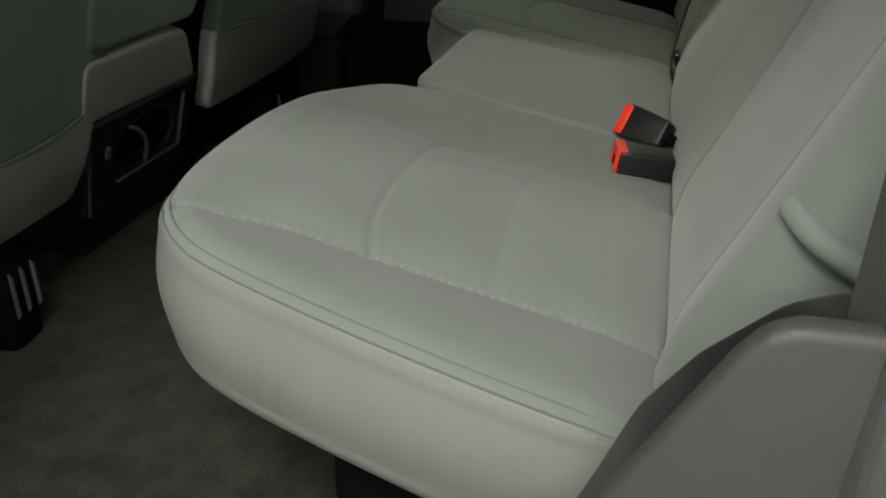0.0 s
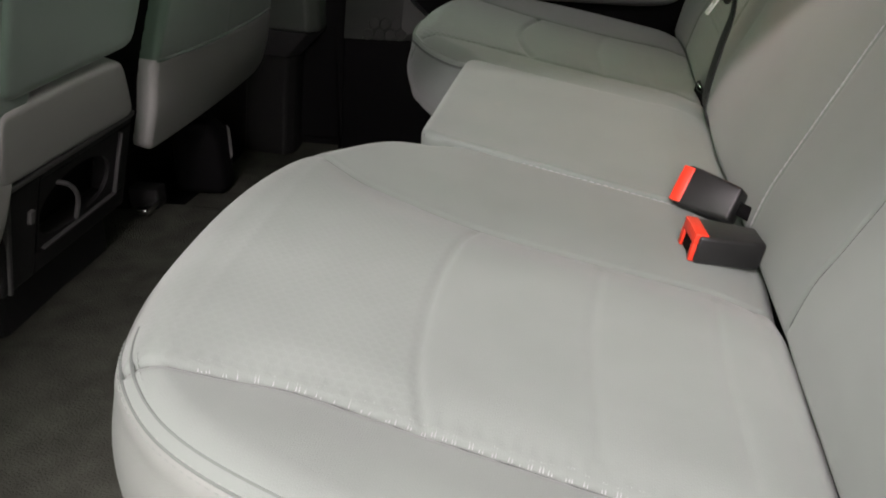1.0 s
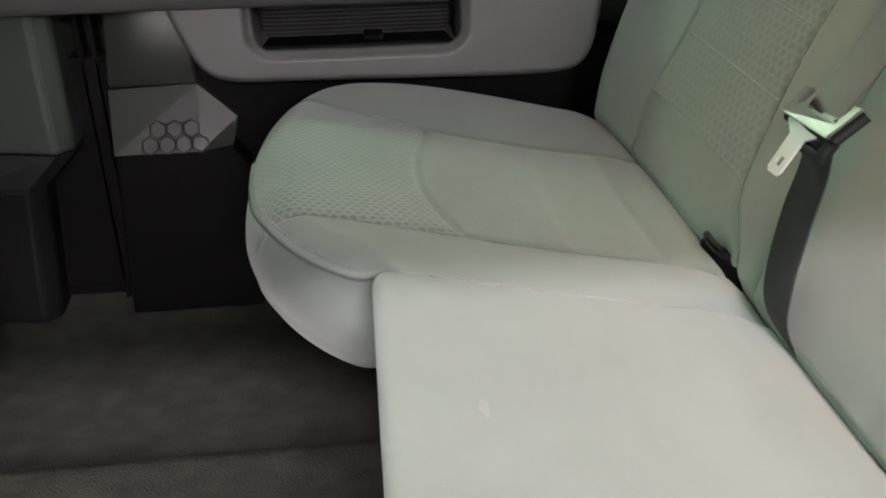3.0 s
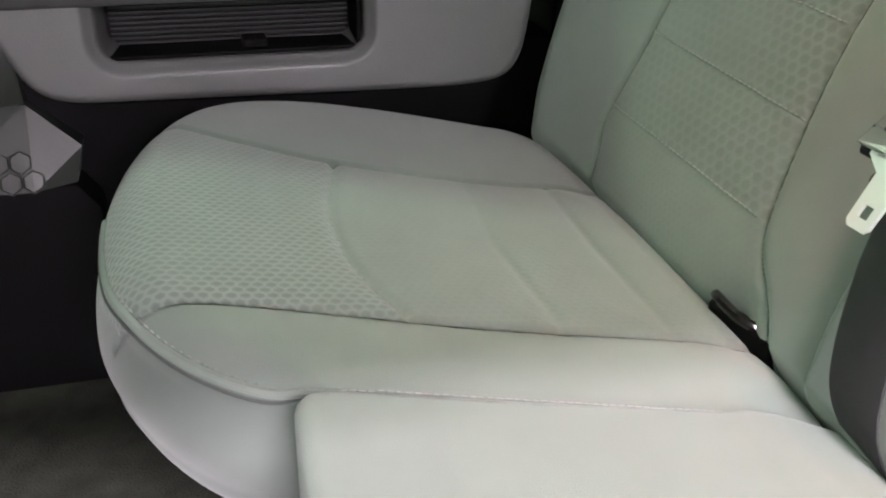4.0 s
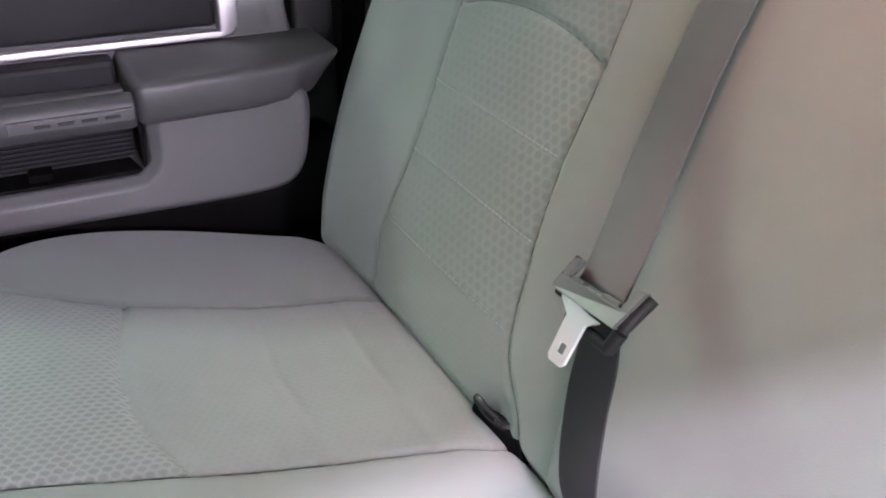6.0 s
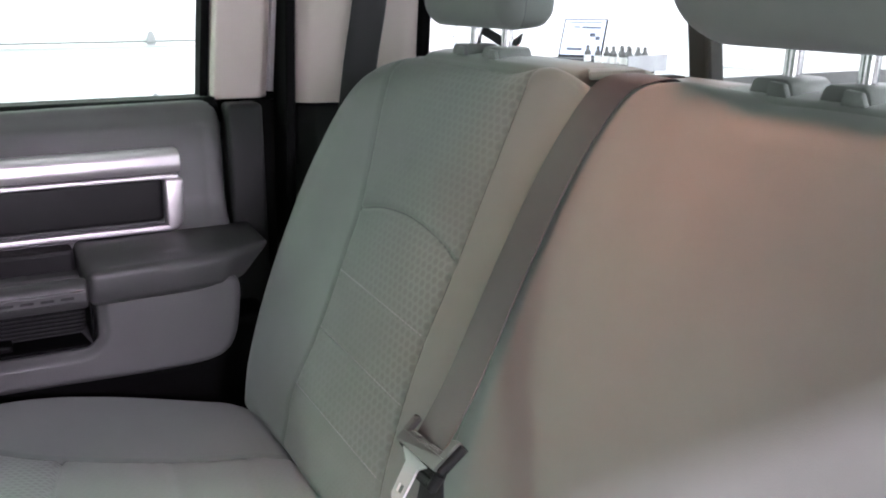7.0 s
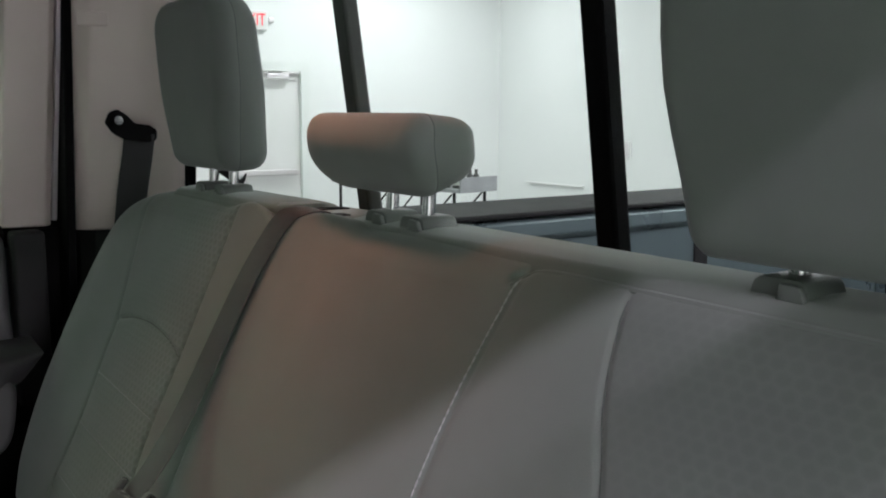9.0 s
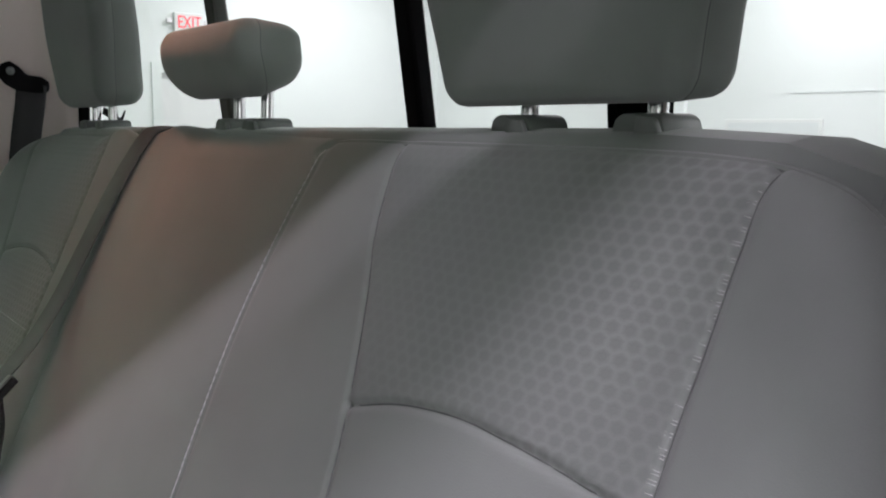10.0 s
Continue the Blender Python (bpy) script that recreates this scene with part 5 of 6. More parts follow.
# headrests
def headrest_pad(mid_y, half_y, z0, z1, front, rear, corner, top_corner, roll, waist, lift, under, parent, material):
    """A padded headrest: a rounded front outline carried back over soft edges.
    front, rear: depth at the bottom and the top; corner, top_corner: radii of the outline; roll: radius of the edges;
    waist: how much each side draws in at the bottom; lift: how far the underside rises towards the rear; under: how far the lower front draws back."""
    half_z, mid_z = (z1 - z0) / 2, (z0 + z1) / 2
    turns, arc = 4, 8

    def outline(inset):
        hy, hz = half_y - inset, half_z - inset
        pts = []
        for cy, cz, a0 in ((1, -1, -90), (1, 1, 0), (-1, 1, 90), (-1, -1, 180)):
            r = min(max((top_corner if cz > 0 else corner) - inset, 0.004), hy * 0.98, hz * 0.98)
            for i in range(arc + 1):
                a = radians(a0 + 90 * i / arc)
                pts.append((cy * (hy - r) + r * math.cos(a), cz * (hz - r) + r * math.sin(a)))
        dense = []
        for i, q in enumerate(pts):
            nxt = pts[(i + 1) % len(pts)]
            n = 6 if i % (arc + 1) == arc else 1
            dense += [(q[0] + (nxt[0] - q[0]) * k / n, q[1] + (nxt[1] - q[1]) * k / n) for k in range(n)]
        return dense

    rings = []
    small = min(half_y, half_z)
    for f in (0.93, 0.8, 0.6, 0.4, 0.28):
        if f * small > roll:
            rings.append((f * small, -0.10 * (f - 0.2) * roll))
    for k in range(turns + 1):
        th = math.pi / 2 * k / turns
        rings.append((roll * (1 - math.sin(th)), roll * (1 - math.cos(th))))
    seam = [(0.0006, roll + 0.0016), (0.0, roll + 0.0034)]
    fronts = rings + seam
    backs = [(i, d) for i, d in reversed(rings)]
    verts, uv, faces = [], [], []
    n = len(outline(0.0))
    count = 0
    for side, group in ((0, fronts), (1, backs)):
        for inset, d in group:
            for y, z in outline(inset):
                h = (z + half_z) / (2 * half_z)
                x_f, x_r = front[0] + (front[1] - front[0]) * h, rear[0] + (rear[1] - rear[0]) * h
                x = x_f + d if side == 0 else x_r - d
                deep = (x - x_f) / (x_r - x_f)
                x += under * max(1 - deep, 0) * max(1 - h / 0.75, 0) ** 2
                draw = 1 - waist / half_y * bump_step(np.array(0.55 - h), 0.55)
                zz = mid_z + z + lift * max(deep, 0) * (1 - h) - 0.35 * lift * max(deep, 0) * h
                belly = 1 + 0.012 * math.sin(math.pi * min(max(deep, 0), 1))
                verts.append((x, mid_y + y * float(draw) * belly, zz))
                uv.append((mid_y + y + 0.4 * d, z + d))
            if count:
                o = (count - 1) * n
                faces += [(o + j, o + (j + 1) % n, o + n + (j + 1) % n, o + n + j) for j in range(n)]
            count += 1
    last = (count - 1) * n
    faces += [tuple(range(n))[::-1], tuple(last + j for j in range(n))]
    ob = link_mesh("headrest", verts, [f[::-1] for f in faces], material, parent, uv=uv)
    edge = [Vector(verts[len(rings) * n + j]) for j in range(n)]
    part("headrest_seam", tube([tuple(q) for q in edge] + [tuple(edge[0])], 0.0006, 6, 0.008), m_piping, ob, smooth=True)
    return ob


HEADS = ((wide, 0.795, 0.129, 1.636, 1.874, (0.364, 0.352), (0.432, 0.410), 0.020, 0.045, 0.016, 0.022, 0.006, 0.006, (0.730, 0.842)),
         (wide, 1.260, 0.101, 1.6475, 1.7275, (0.336, 0.344), (0.418, 0.412), 0.039, 0.021, 0.019, 0.0, 0.020, 0.034, (1.226, 1.288)),
         (narrow, 1.711, 0.117, 1.648, 1.874, (0.362, 0.350), (0.436, 0.408), 0.024, 0.045, 0.024, 0.024, 0.006, 0.006, (1.674, 1.741)))
for who, mid_y, half_y, z0, z1, front, rear, corner, top_corner, roll_r, waist, lift, under, posts in HEADS:
    head = headrest_pad(mid_y, half_y, z0, z1, front, rear, corner, top_corner, roll_r, waist, lift, under, who, m_cloth)
    for y in posts:
        part("headrest_post", rod((0.402, y, 1.585), (0.406, y, z0 + 0.03), 0.0065, 18), m_chrome, head, "polished steel headrest post", smooth=True)
        g = prism([(y - 0.0225, 1.615), (y + 0.0225, 1.615), (y + 0.018, 1.6285), (y + 0.013, 1.6315), (y - 0.013, 1.6315), (y - 0.018, 1.6285)], 0.384, 0.424, "x", 0.004, 2)
        guide = part("post_guide", g, m_guide, who, "grey plastic headrest guide", smooth=True)
        part("release_button", prism([(y - 0.021, 1.618), (y - 0.001, 1.618), (y - 0.003, 1.6295), (y - 0.016, 1.6285)], 0.3785, 0.3838, "x", 0.0015), m_guide, guide, smooth=True)
# loop of dark strap behind the far headrest
strap = thing("tether_strap", (0.44, 1.70, 1.63), "thin black tether strap looped between headrest posts", "strap")
ribbon("strap", [(0.418, 1.752, 1.646), (0.423, 1.727, 1.637), (0.423, 1.70, 1.630), (0.418, 1.668, 1.640)], [(0.3, 0, 1)] * 4, 0.011, 0.002, m_belt_dark, strap)

# slot for the belt on top of the backrest
bezel = thing("belt_guide", (0.40, 1.395, 1.616), "grey plastic belt guide with dark slots on the backrest top", "belt guide")
part("plate", prism([(0.376, 1.372), (0.376, 1.455), (0.382, 1.470), (0.455, 1.474), (0.462, 1.465), (0.462, 1.372)], 1.575, 1.6160, "z", 0.006, 2), m_guide, bezel, "pale grey guide plate", smooth=True)
part("slot", box((0.381, 1.382, 1.6145), (0.412, 1.400, 1.6175), 0.001), m_black, bezel)
part("slot", prism([(0.400, 1.448), (0.446, 1.442), (0.448, 1.461), (0.402, 1.467)], 1.6145, 1.6175, "z", 0.001), m_black, bezel)
part("hole", rod((0.388, 1.459, 1.6145), (0.388, 1.459, 1.6176), 0.0045, 16), m_black, bezel)
part("flap", prism([(0.367, 1.476), (0.385, 1.500), (0.405, 1.56), (0.412, 1.644), (0.43, 1.644), (0.43, 1.476)], 1.614, 1.6215, "z", 0.0025), m_cloth, bezel, "loose cloth flap", smooth=True)

# ---- centre belt ----
belt = thing("seat_belt", (0.2, 1.43, 1.3), "grey shoulder belt with a bright latch plate over the bench", "seat belt")


def on_back(v, h, y):
    """A place above the backrest: v up the back, h in front of it."""
    return FOOT + UP * v + OUT * h + Vector((0, y, 0))


shoulder = [(0.412, 1.396, 1.588), (0.402, 1.399, 1.610), (0.386, 1.405, 1.6215), (0.364, 1.414, 1.6205), tuple(on_back(0.468, 0.004, 1.430)), tuple(on_back(0.43, 0.0065, 1.441)), tuple(on_back(0.38, 0.009, 1.4465)),
            tuple(on_back(0.31, 0.013, 1.4435)), tuple(on_back(0.25, 0.020, 1.433)), tuple(on_back(0.20, 0.037, 1.409)), tuple(on_back(0.158, 0.059, 1.384))]
across = [(0.2, 1, 0.0), (0.18, 1, 0), (0.15, 1, 0), (0.12, 1, 0.08), (0.08, 1, 0.14), (0.03, 1, 0.06), (0, 1, 0.0), (0, 1, 0), (0, 1, 0), (0, 1, -0.03), (0.04, 1, -0.06)]
ribbon("shoulder_webbing", shoulder, across, 0.047, 0.0016, m_belt, belt)
lapline = [(0.168, 1.384, 1.350), (0.168, 1.384, 1.315), (0.160, 1.381, 1.28), (0.151, 1.373, 1.235), (0.150, 1.364, 1.205), (0.172, 1.358, 1.165)]
ribbon("lap_webbing", lapline, [(0.05, 1, -0.1), (0.03, 1, -0.05), (0, 1, 0), (0, 1, 0.05), (0, 1, 0.1), (0, 1, 0.1)], 0.043, 0.0016, m_belt_dark, belt, "black lower webbing")
# latch plate: a slanted frame through which the webbing runs
low_l, low_r, top_l, top_r = Vector((0.156, 1.4165, 1.349)), Vector((0.158, 1.3555, 1.351)), Vector((0.168, 1.409, 1.369)), Vector((0.176, 1.351, 1.3705))


def plate_at(s, t):
    return low_l.lerp(low_r, s).lerp(top_l.lerp(top_r, s), t)


plate_n = (low_r - low_l).cross(top_l - low_l).normalized()
if plate_n.x > 0:
    plate_n = -plate_n
bm = bmesh.new()
for s0, s1, t0, t1, d0, d1 in ((-0.02, 1.02, -0.05, 0.42, -0.002, 0.003), (-0.02, 0.11, 0.42, 0.98, -0.002, 0.003), (0.88, 1.02, 0.42, 1.0, -0.002, 0.003), (0.13, 0.34, 0.42, 0.52, -0.002, 0.003), (0.58, 0.87, 0.42, 0.52, -0.002, 0.003)):
    lo = [bm.verts.new(plate_at(s_, t_) + plate_n * d0) for s_, t_ in ((s0, t0), (s1, t0), (s1, t1), (s0, t1))]
    hi = [bm.verts.new(plate_at(s_, t_) + plate_n * d1) for s_, t_ in ((s0, t0), (s1, t0), (s1, t1), (s0, t1))]
    bm.faces.new(lo), bm.faces.new(hi)
    for i in range(4):
        bm.faces.new((lo[i], lo[(i + 1) % 4], hi[(i + 1) % 4], hi[i]))
bmesh.ops.recalc_face_normals(bm, faces=bm.faces)
bmesh.ops.bevel(bm, geom=list(bm.edges), offset=0.0009, segments=2, affect="EDGES")
latch = part("latch_plate", bm, m_latch, belt, "grey latch plate with a webbing slot", smooth=True)
bm = bmesh.new()
rod_into(bm, plate_at(1.03, -0.02) - plate_n * 0.003, plate_at(1.03, 0.92) - plate_n * 0.003, 0.0042, 14)
rod_into(bm, plate_at(0.0, -0.06) - plate_n * 0.0052, plate_at(1.03, -0.06) - plate_n * 0.0052, 0.0036, 12)
rod_into(bm, plate_at(-0.03, -0.02) - plate_n * 0.003, plate_at(-0.03, 0.95) - plate_n * 0.003, 0.0034, 12)
part("latch_edge", bm, m_dark, latch, "dark moulded edge", smooth=True)
bm = bmesh.new()
rod_into(bm, plate_at(0.30, -0.55) - plate_n * 0.010, plate_at(1.0, -0.55) - plate_n * 0.010, 0.0042, 12)
part("slip_bar", bm, m_dark, latch, "dark slip bar under the plate", smooth=True)
part("cheek", rod(plate_at(1.03, -0.05) - plate_n * 0.004, plate_at(0.98, -0.58) - plate_n * 0.010, 0.0046, 12), m_dark, latch, smooth=True)
# tongue
root, tip = plate_at(0.46, -0.10) - plate_n * 0.003, Vector((0.139, 1.3875, 1.3140))
tdir = (tip - root).normalized()
tside = Vector((0.05, -1.0, 0.0))
tside = (tside - tdir * tside.dot(tdir)).normalized()
tn = tdir.cross(tside).normalized()
TM = Matrix(((tdir.x, tside.x, tn.x, root.x), (tdir.y, tside.y, tn.y, root.y), (tdir.z, tside.z, tn.z, root.z), (0, 0, 0, 1)))
L = (tip - root).length
bm = bmesh.new()
outer = [(-0.003, -0.020), (0.001, -0.0195), (0.008, -0.0088), (L - 0.003, -0.0080), (L, -0.0052), (L, 0.0052), (L - 0.003, 0.0080), (0.008, 0.0088), (0.001, 0.0195), (-0.003, 0.020)]
hole = [(L - 0.0135, -0.0034), (L - 0.0065, -0.0034), (L - 0.0065, 0.0034), (L - 0.0135, 0.0034)]
for h in (-0.0011, 0.0011):
    o = [bm.verts.new((x, y, h)) for x, y in outer]
    i4 = [bm.verts.new((x, y, h)) for x, y in hole]
    fs = [(o[0], o[1], o[2], i4[0], i4[3], o[7], o[8], o[9]), (o[2], o[3], i4[1], i4[0]), (o[3], o[4], o[5], o[6], i4[2], i4[1]), (o[6], o[7], i4[3], i4[2])]
    for f in fs:
        bm.faces.new(f)
bm.verts.ensure_lookup_table()
v = list(bm.verts)
for i in range(10):
    bm.faces.new((v[i], v[(i + 1) % 10], v[14 + (i + 1) % 10], v[14 + i]))
for i in range(4):
    bm.faces.new((v[10 + i], v[10 + (i + 1) % 4], v[24 + (i + 1) % 4], v[24 + i]))
bmesh.ops.transform(bm, matrix=TM, verts=bm.verts)
part("tongue", bm, m_tongue, belt, "bright steel tongue with a square hole")

# far shoulder belt on the pillar
pbelt = thing("pillar_belt", (0.38, 2.02, 1.6), "dark grey shoulder belt hanging from a black pillar guide", "seat belt")
part("guide", prism([(0.336, 1.708), (0.343, 1.724), (0.355, 1.729), (0.369, 1.720), (0.381, 1.707), (0.405, 1.704), (0.416, 1.696), (0.415, 1.682), (0.407, 1.676), (0.364, 1.682), (0.347, 1.692)], 1.998, 2.012, "y", 0.003), m_black, pbelt)
part("bolt", rod((0.354, 1.994, 1.712), (0.354, 2.03, 1.712), 0.007), m_chrome, pbelt, smooth=True)
ribbon("webbing", [(0.388, 2.004, 1.690), (0.385, 2.006, 1.66), (0.377, 2.014, 1.60), (0.371, 2.022, 1.54), (0.362, 2.03, 1.47), (0.35, 2.03, 1.38)], [(1, -0.3, 0)] * 6, 0.047, 0.0018, m_belt_dark, pbelt)


# ---- buckles on the cushion ----
def buckle(front, back, wide_dir, label):
    """front, back: middles of its two ends."""
    ob = thing("belt_buckle", front, label, "buckle", "belt buckles")
    a, b = Vector(front), Vector(back)
    d = (a - b).normalized()
    w = Vector(wide_dir)
    w = (w - d * w.dot(d)).normalized()
    n = d.cross(w)
    if n.z < 0:
        n = -n
    M = Matrix(((d.x, w.x, n.x, a.x), (d.y, w.y, n.y, a.y), (d.z, w.z, n.z, a.z), (0, 0, 0, 1)))
    ln = (a - b).length
    bm = prism([(-ln, -0.016), (-0.012, -0.0195), (0.0, -0.0195), (0.0, 0.0195), (-0.012, 0.0195), (-ln, 0.016)], -0.0125, 0.0125, "z", 0.0035, 3)
    bmesh.ops.transform(bm, matrix=M, verts=bm.verts)
    part("body", bm, m_buckle, ob, smooth=True)
    red = box((-0.003, -0.0172, 0.003), (0.0032, 0.0172, 0.0125), 0.002)
    box_into(red, (-0.008, -0.0172, 0.0100), (0.0032, 0.0172, 0.0134), 0.0012)
    box_into(red, (-0.003, -0.0172, -0.0112), (0.0032, -0.0105, 0.004), 0.001)
    box_into(red, (-0.003, 0.0118, -0.0112), (0.0032, 0.0172, 0.004), 0.001)
    bmesh.ops.transform(red, matrix=M, verts=red.verts)
    part("release_button", red, m_red, ob, "red release button", smooth=True)
    part("slot", box((-0.002, -0.0102, -0.0095), (0.0012, 0.0115, 0.0028), m=M), m_black, ob)
    tail = [tuple(M @ Vector(p)) for p in ((-ln + 0.004, 0, 0), (-ln - 0.012, 0.002, -0.002), (-ln - 0.03, 0.004, -0.02))]
    ribbon("stalk", tail, [tuple(w)] * 3, 0.013, 0.004, m_black, ob)
    return ob


buckle((0.101, 0.974, 1.2100), (0.157, 0.984, 1.2010), (0.19, -0.98, -0.04), "black belt buckle with a red button on the grey cushion")
buckle((0.104, 1.089, 1.2120), (0.151, 1.060, 1.2060), (0.06, -0.62, -0.78), "tilted black belt buckle with a red button on cloth")

# child seat anchors in the gap of the far seat
anchor = thing("seat_anchor", (0.175, 1.50, 1.19), "black wire anchor in the gap behind the cushion", "anchor")
part("cover", prism([(0.152, 1.520), (0.176, 1.535), (0.182, 1.462), (0.162, 1.458)], 1.170, 1.194, "z", 0.003), m_black, anchor)
part("wire", tube([(0.175, 1.524, 1.19), (0.158, 1.520, 1.197), (0.158, 1.488, 1.196), (0.172, 1.476, 1.190)], 0.0040), m_gloss, anchor, smooth=True)

# cup holder below the centre cushion
cup = thing("cup_holder", (-0.2, 1.34, 1.0), "pale grey cup holder ring below the centre cushion", "cup holder")
bm = bmesh.new()
bmesh.ops.create_cone(bm, cap_ends=False, segments=40, radius1=0.044, radius2=0.046, depth=0.05, matrix=Matrix.Translation((-0.203, 1.338, 0.997)))
bmesh.ops.create_cone(bm, cap_ends=False, segments=40, radius1=0.031, radius2=0.036, depth=0.05, matrix=Matrix.Translation((-0.203, 1.338, 0.997)))
bm.verts.ensure_lookup_table()
top_o = sorted([q for q in bm.verts[:80] if q.co.z > 1.0], key=lambda q: math.atan2(q.co.y - 1.338, q.co.x + 0.203))
top_i = sorted([q for q in bm.verts[80:] if q.co.z > 1.0], key=lambda q: math.atan2(q.co.y - 1.338, q.co.x + 0.203))
for i in range(40):
    bm.faces.new((top_o[i], top_o[(i + 1) % 40], top_i[(i + 1) % 40], top_i[i]))
part("ring", bm, m_guide, cup, smooth=True)
part("well", rod((-0.203, 1.338, 0.93), (-0.203, 1.338, 1.008), 0.0352, 32), m_black, cup)
part("tray", box((-0.25, 1.28, FLOOR + 0.03), (-0.11, 1.40, 0.972), 0.015), m_dark, cup)

# ---- front seats seen from behind ----
LEAN_X, LEAN_Z = 0.2425, 0.9701
FRONT = Matrix(((0, LEAN_X, LEAN_Z, -0.62 - LEAN_X * 1.12), (1, 0, 0, 0), (0, LEAN_Z, -LEAN_X, 1.12 - LEAN_Z * 1.12), (0, 0, 0, 1)))


def front_seat(name_label, poly, band, bottom, drop=0.05):
    lo, hi = poly[0][0], poly[1][0]
    st = thing("bucket_seat", (-0.8, (lo + hi) / 2, FLOOR), name_label, "car seat", "front seats")
    mid = (lo + hi) / 2
    pn, on_, rim_ = drape(poly, FRONT, lambda u, v: 0.006 * np.exp(-((v - bottom - 0.06) / 0.05) ** 2) + 0.008 * np.clip(1 - ((u - mid) / 0.3) ** 2, 0, 1), lambda u, v: 0.010, drop, 0.004, 0.005,
                    seams=[(band, 0.0025, 0.003), ([(mid + 0.02, 1.19), (mid - 0.02, 1.7)], 0.0012, 0.003)],
                    zones=lambda u, v, a: np.where(v < np.interp(u, [q[0] for q in band], [q[1] for q in band]), 1, 0))
    cover("backrest_cover", pn(0), m_cloth_dark, st)
    cover("backrest_lower_panel", pn(1), m_vinyl_back, st, "smooth light grey lower panel")
    reach = np.linspace(min(q[0] for q in poly) + 0.012, max(q[0] for q in poly if q[1] < 1.25) - 0.006, 60)
    pl, nr = on_(np.stack([reach, np.interp(reach, [q[0] for q in band], [q[1] for q in band])], 1))
    part("band_seam", tube([tuple(q) for q in pl], 0.0032, 8, 0.012), m_cloth_dark, st, smooth=True)
    # unseen core fills the shell; its black gives the shade in the gap
    part("back_core", box((lo + 0.03, 1.09, -0.10), (hi - 0.02, 1.66, -0.014), 0.02, 2, m=FRONT), m_black, st)
    part("seat_base", box((-1.15, lo + 0.02, 0.98), (-0.74, hi - 0.03, 1.12), 0.03, 3), m_black, st)
    for y in (lo + 0.10, hi - 0.12):
        part("track", box((-1.12, y, FLOOR + 0.035), (-0.68, y + 0.035, FLOOR + 0.07), 0.004), m_dark, st)
        part("track_riser", box((-0.77, y - 0.005, FLOOR + 0.005), (-0.73, y + 0.04, 0.985), 0.004), m_black, st)
    return st


far_front = front_seat("grey cloth passenger seat with a light lower back panel", [(1.489, 1.050), (1.960, 1.052), (2.0, 1.075), (2.035, 1.14), (2.072, 1.24), (2.085, 1.32), (2.05, 1.62), (1.94, 1.75), (1.66, 1.75), (1.55, 1.66), (1.496, 1.31), (1.474, 1.16)],
                       [(1.3, 1.206), (1.51, 1.196), (1.66, 1.186), (1.85, 1.180), (2.2, 1.178)], 1.06, 0.018)
near_front = front_seat("grey cloth driver seat with a light lower back panel", [(0.50, 1.045), (1.03, 1.034), (1.092, 1.032), (1.116, 1.07), (1.134, 1.12), (1.160, 1.20), (1.184, 1.32), (1.176, 1.55), (1.10, 1.70), (1.02, 1.75), (0.60, 1.75), (0.48, 1.66), (0.45, 1.30), (0.46, 1.10)],
                        [(0.3, 1.166), (0.93, 1.153), (1.02, 1.150), (1.08, 1.156), (1.123, 1.166), (1.3, 1.20)], 1.04)
for st, y in ((far_front, 1.765), (near_front, 0.945)):
    br = part("track_cover", prism([(-0.72, FLOOR + 0.004), (-0.625, FLOOR + 0.004), (-0.622, 0.985), (-0.65, 1.02), (-0.72, 1.02)], y - 0.030, y + 0.030, "y", 0.014, 3), m_black, st, smooth=True)
    for s in ((-0.026, -0.005, 0.016) if y < 1 else (-0.005,)):
        part("track_rail", prism([(-0.618, 0.948), (-0.613, 0.955), (-0.615, 1.006), (-0.620, 1.012)], y + s, y + s + 0.004, "y", 0.0008), m_latch if y > 1 else m_grey, br, "bright steel rail end")
    part("lever", box((-0.70, y - 0.22, FLOOR + 0.04), (-0.68, y - 0.16, FLOOR + 0.052), 0.003), m_chrome, st)

console = thing("front_console", (-0.8, 1.31, FLOOR), "black centre console with a light grey cushion and dark cup holder", "console")
pn, on_, rim_ = drape([(1.10, 1.142), (1.432, 1.134), (1.416, 1.165), (1.378, 1.226), (1.35, 1.233), (1.10, 1.236)], FRONT, lambda u, v: 0.003 + 0.0 * u, lambda u, v: 0.008, 0.05, 0.004, 0.004)
cover("cushion", pn(0), m_vinyl_back, console, "light grey padded cushion")
pn, on_, rim_ = drape([(1.10, 1.242), (1.40, 1.240), (1.43, 1.40), (1.42, 1.62), (1.10, 1.62)], FRONT, lambda u, v: 0.004 + 0.0 * u, lambda u, v: 0.012, 0.05, 0.006, 0.006)
cover("centre_back", pn(0), m_cloth_dark, console)
body = part("body", box((-1.0, 1.165, FLOOR + 0.02), (-0.690, 1.44, 1.132), 0.012), m_dark, console)
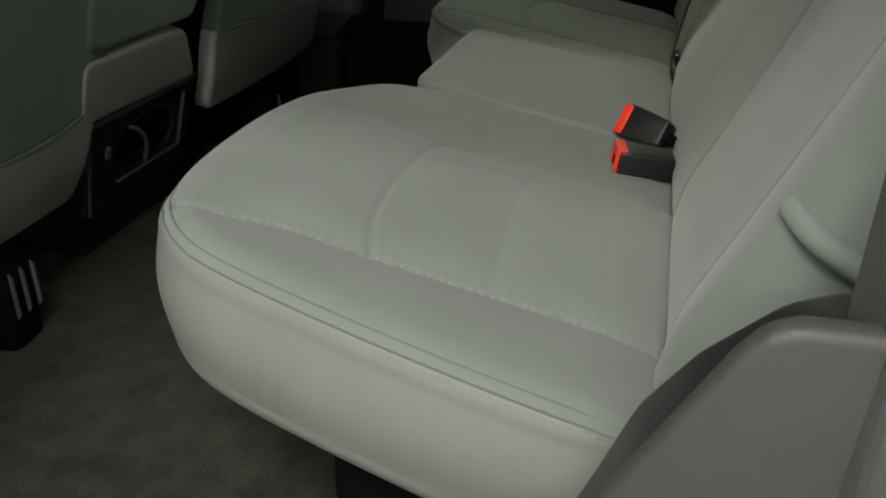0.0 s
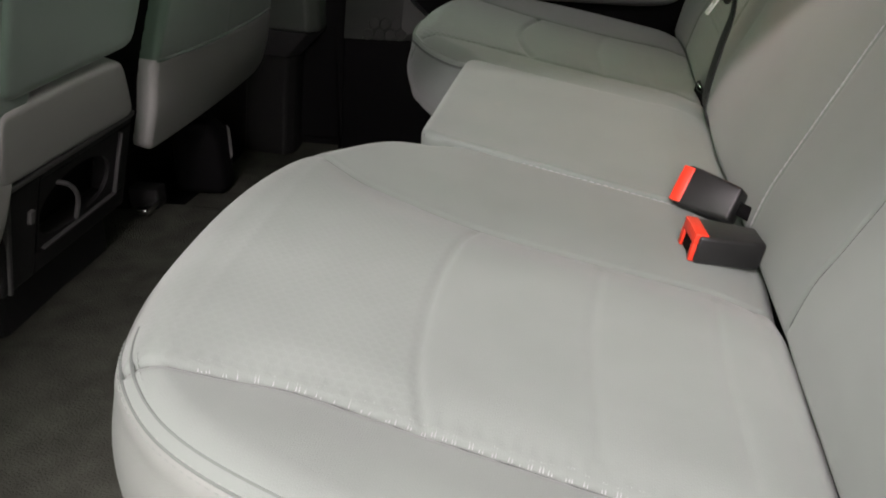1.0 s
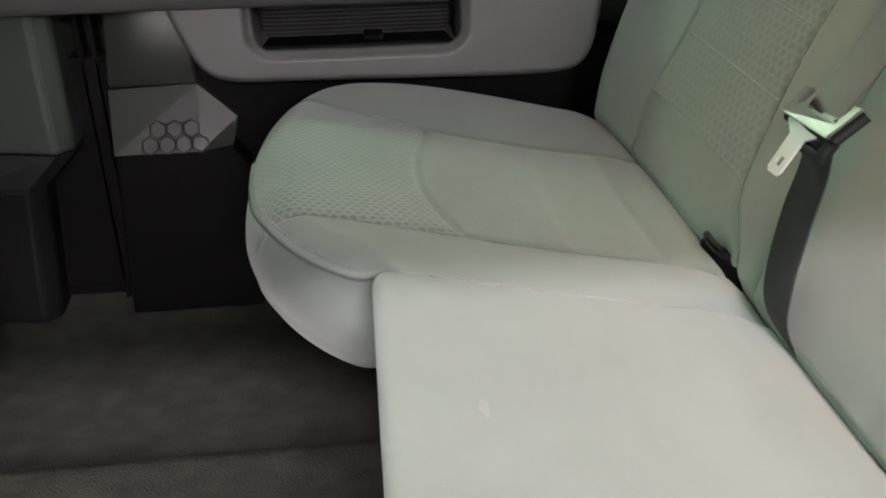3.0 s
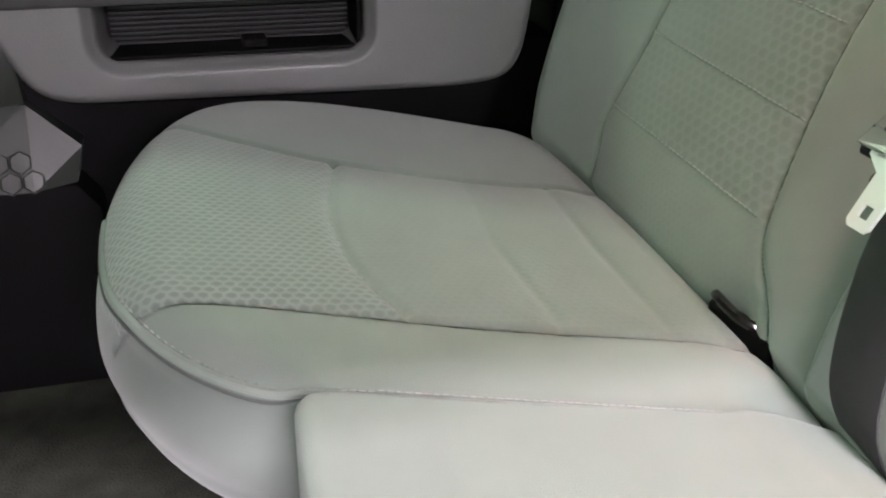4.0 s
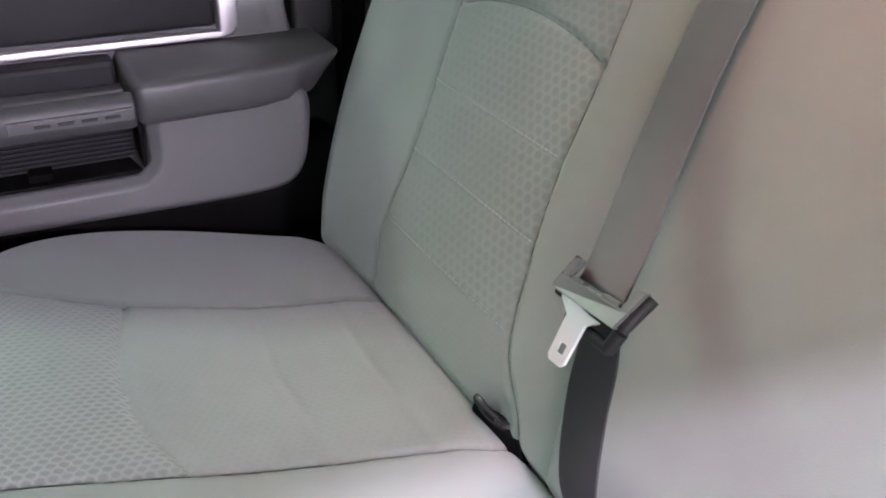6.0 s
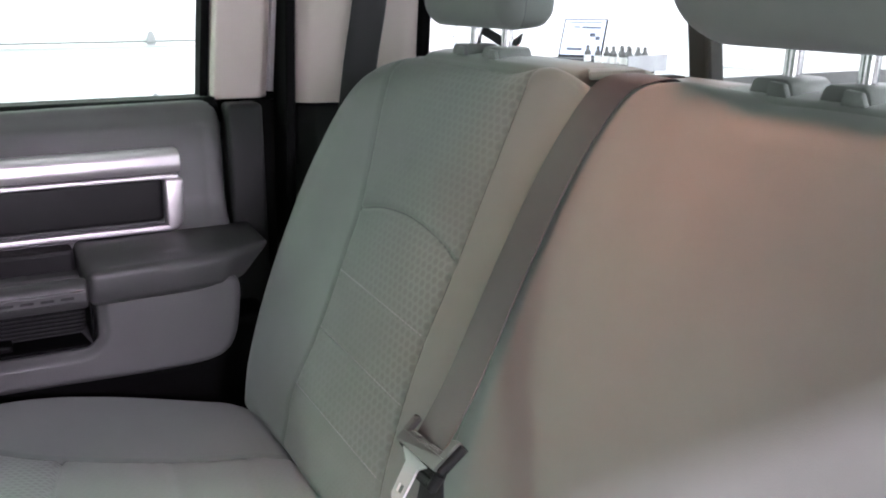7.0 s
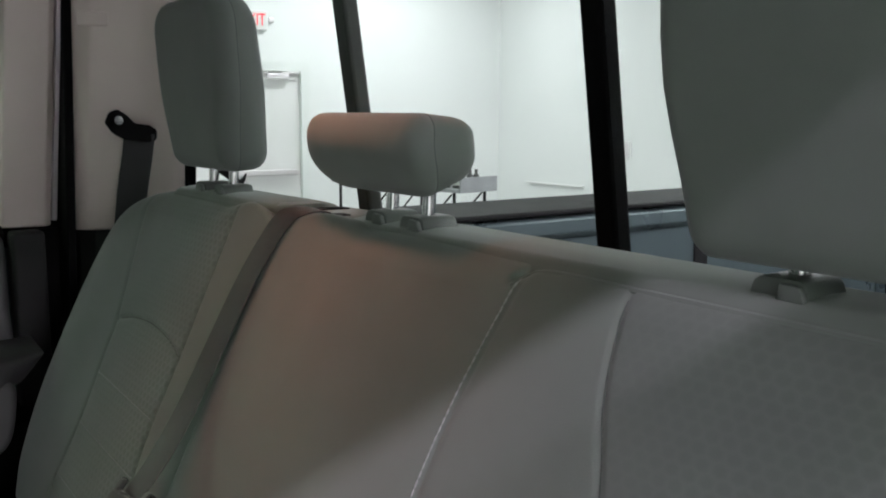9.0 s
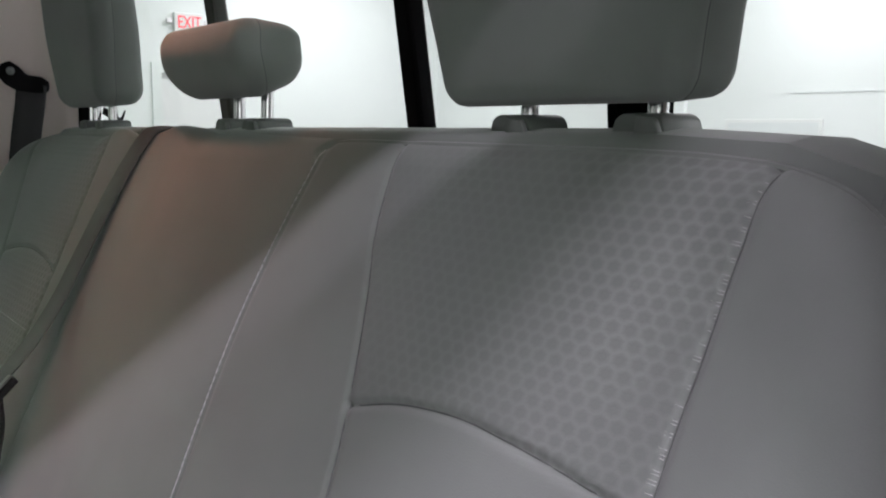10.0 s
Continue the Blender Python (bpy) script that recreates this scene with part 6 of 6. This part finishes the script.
# sloped back plate round a rounded cup holder opening
part("back_plate", box((1.132, 0.985, -0.040), (1.200, 1.127, -0.004), 0.004, 2, m=FRONT), m_dark, console, "black plate beside the cup holder")
for lo, hi in (((1.2002, 0.985, -0.040), (1.438, 1.014, -0.005)), ((1.2002, 1.1165, -0.040), (1.438, 1.130, -0.005)), ((1.403, 1.0142, -0.040), (1.438, 1.1163, -0.005))):
    part("plate_rail", box(lo, hi, 0.003, 2, m=FRONT), m_dark, console)
part("lip", box((1.128, 1.1305, -0.030), (1.430, 1.1395, 0.002), 0.003, 2, m=FRONT), m_slate_dark, console, "slate lip under the cushion")
part("edge_strip", moved(prism([(1.124, 1.128), (1.132, 1.128), (1.150, 0.985), (1.144, 0.985)], -0.030, 0.0, "z", 0.002), FRONT), m_slate_dark, console)
part("opening_edge", box((1.215, 1.016, -0.006), (1.403, 1.0195, 0.0), 0.001, 2, m=FRONT), m_slate_dark, console)
part("opening_edge", box((1.3995, 1.0197, -0.006), (1.403, 1.113, 0.0), 0.001, 2, m=FRONT), m_slate_dark, console)
bm = bmesh.new()
count = 40
rings = []
for w in (-0.006, -0.012):
    outer, inner = [], []
    for i in range(count):
        th = 2 * math.pi * i / count
        cx, cy = math.cos(th), math.sin(th)
        k = 1 / max(abs(cx), abs(cy))
        outer.append(bm.verts.new(FRONT @ Vector((1.302 + 0.098 * cx * k, 1.066 + 0.0485 * cy * k, w))))
        q = (abs(cx) ** 3 + abs(cy) ** 3) ** (-1 / 3)
        inner.append(bm.verts.new(FRONT @ Vector((1.295 + 0.088 * cx * (q if cy < 0 else 1), 1.064 + 0.040 * cy * (q if cy < 0 else 1), w))))
    rings.append((outer, inner))
for i in range(count):
    j = (i + 1) % count
    bm.faces.new((rings[0][0][i], rings[0][0][j], rings[0][1][j], rings[0][1][i]))
    bm.faces.new((rings[0][1][i], rings[0][1][j], rings[1][1][j], rings[1][1][i]))
    bm.faces.new((rings[0][0][i], rings[0][0][j], rings[1][0][j], rings[1][0][i]))
bmesh.ops.recalc_face_normals(bm, faces=bm.faces)
part("trim_frame", bm, m_dark, body)
part("recess", box((1.2005, 1.0145, -0.046), (1.4025, 1.116, -0.040), m=FRONT), m_black, body)
part("holder_arm", tube([FRONT @ Vector(q) for q in ((1.225, 1.098, -0.030), (1.245, 1.098, -0.006), (1.268, 1.085, 0.0), (1.288, 1.060, 0.0), (1.300, 1.022, -0.006))], 0.0034), m_grey, console, "curved slate holder arm", smooth=True)
part("catch", box((1.176, 1.069, -0.006), (1.186, 1.087, 0.001), 0.0015, m=FRONT), m_grey, console)
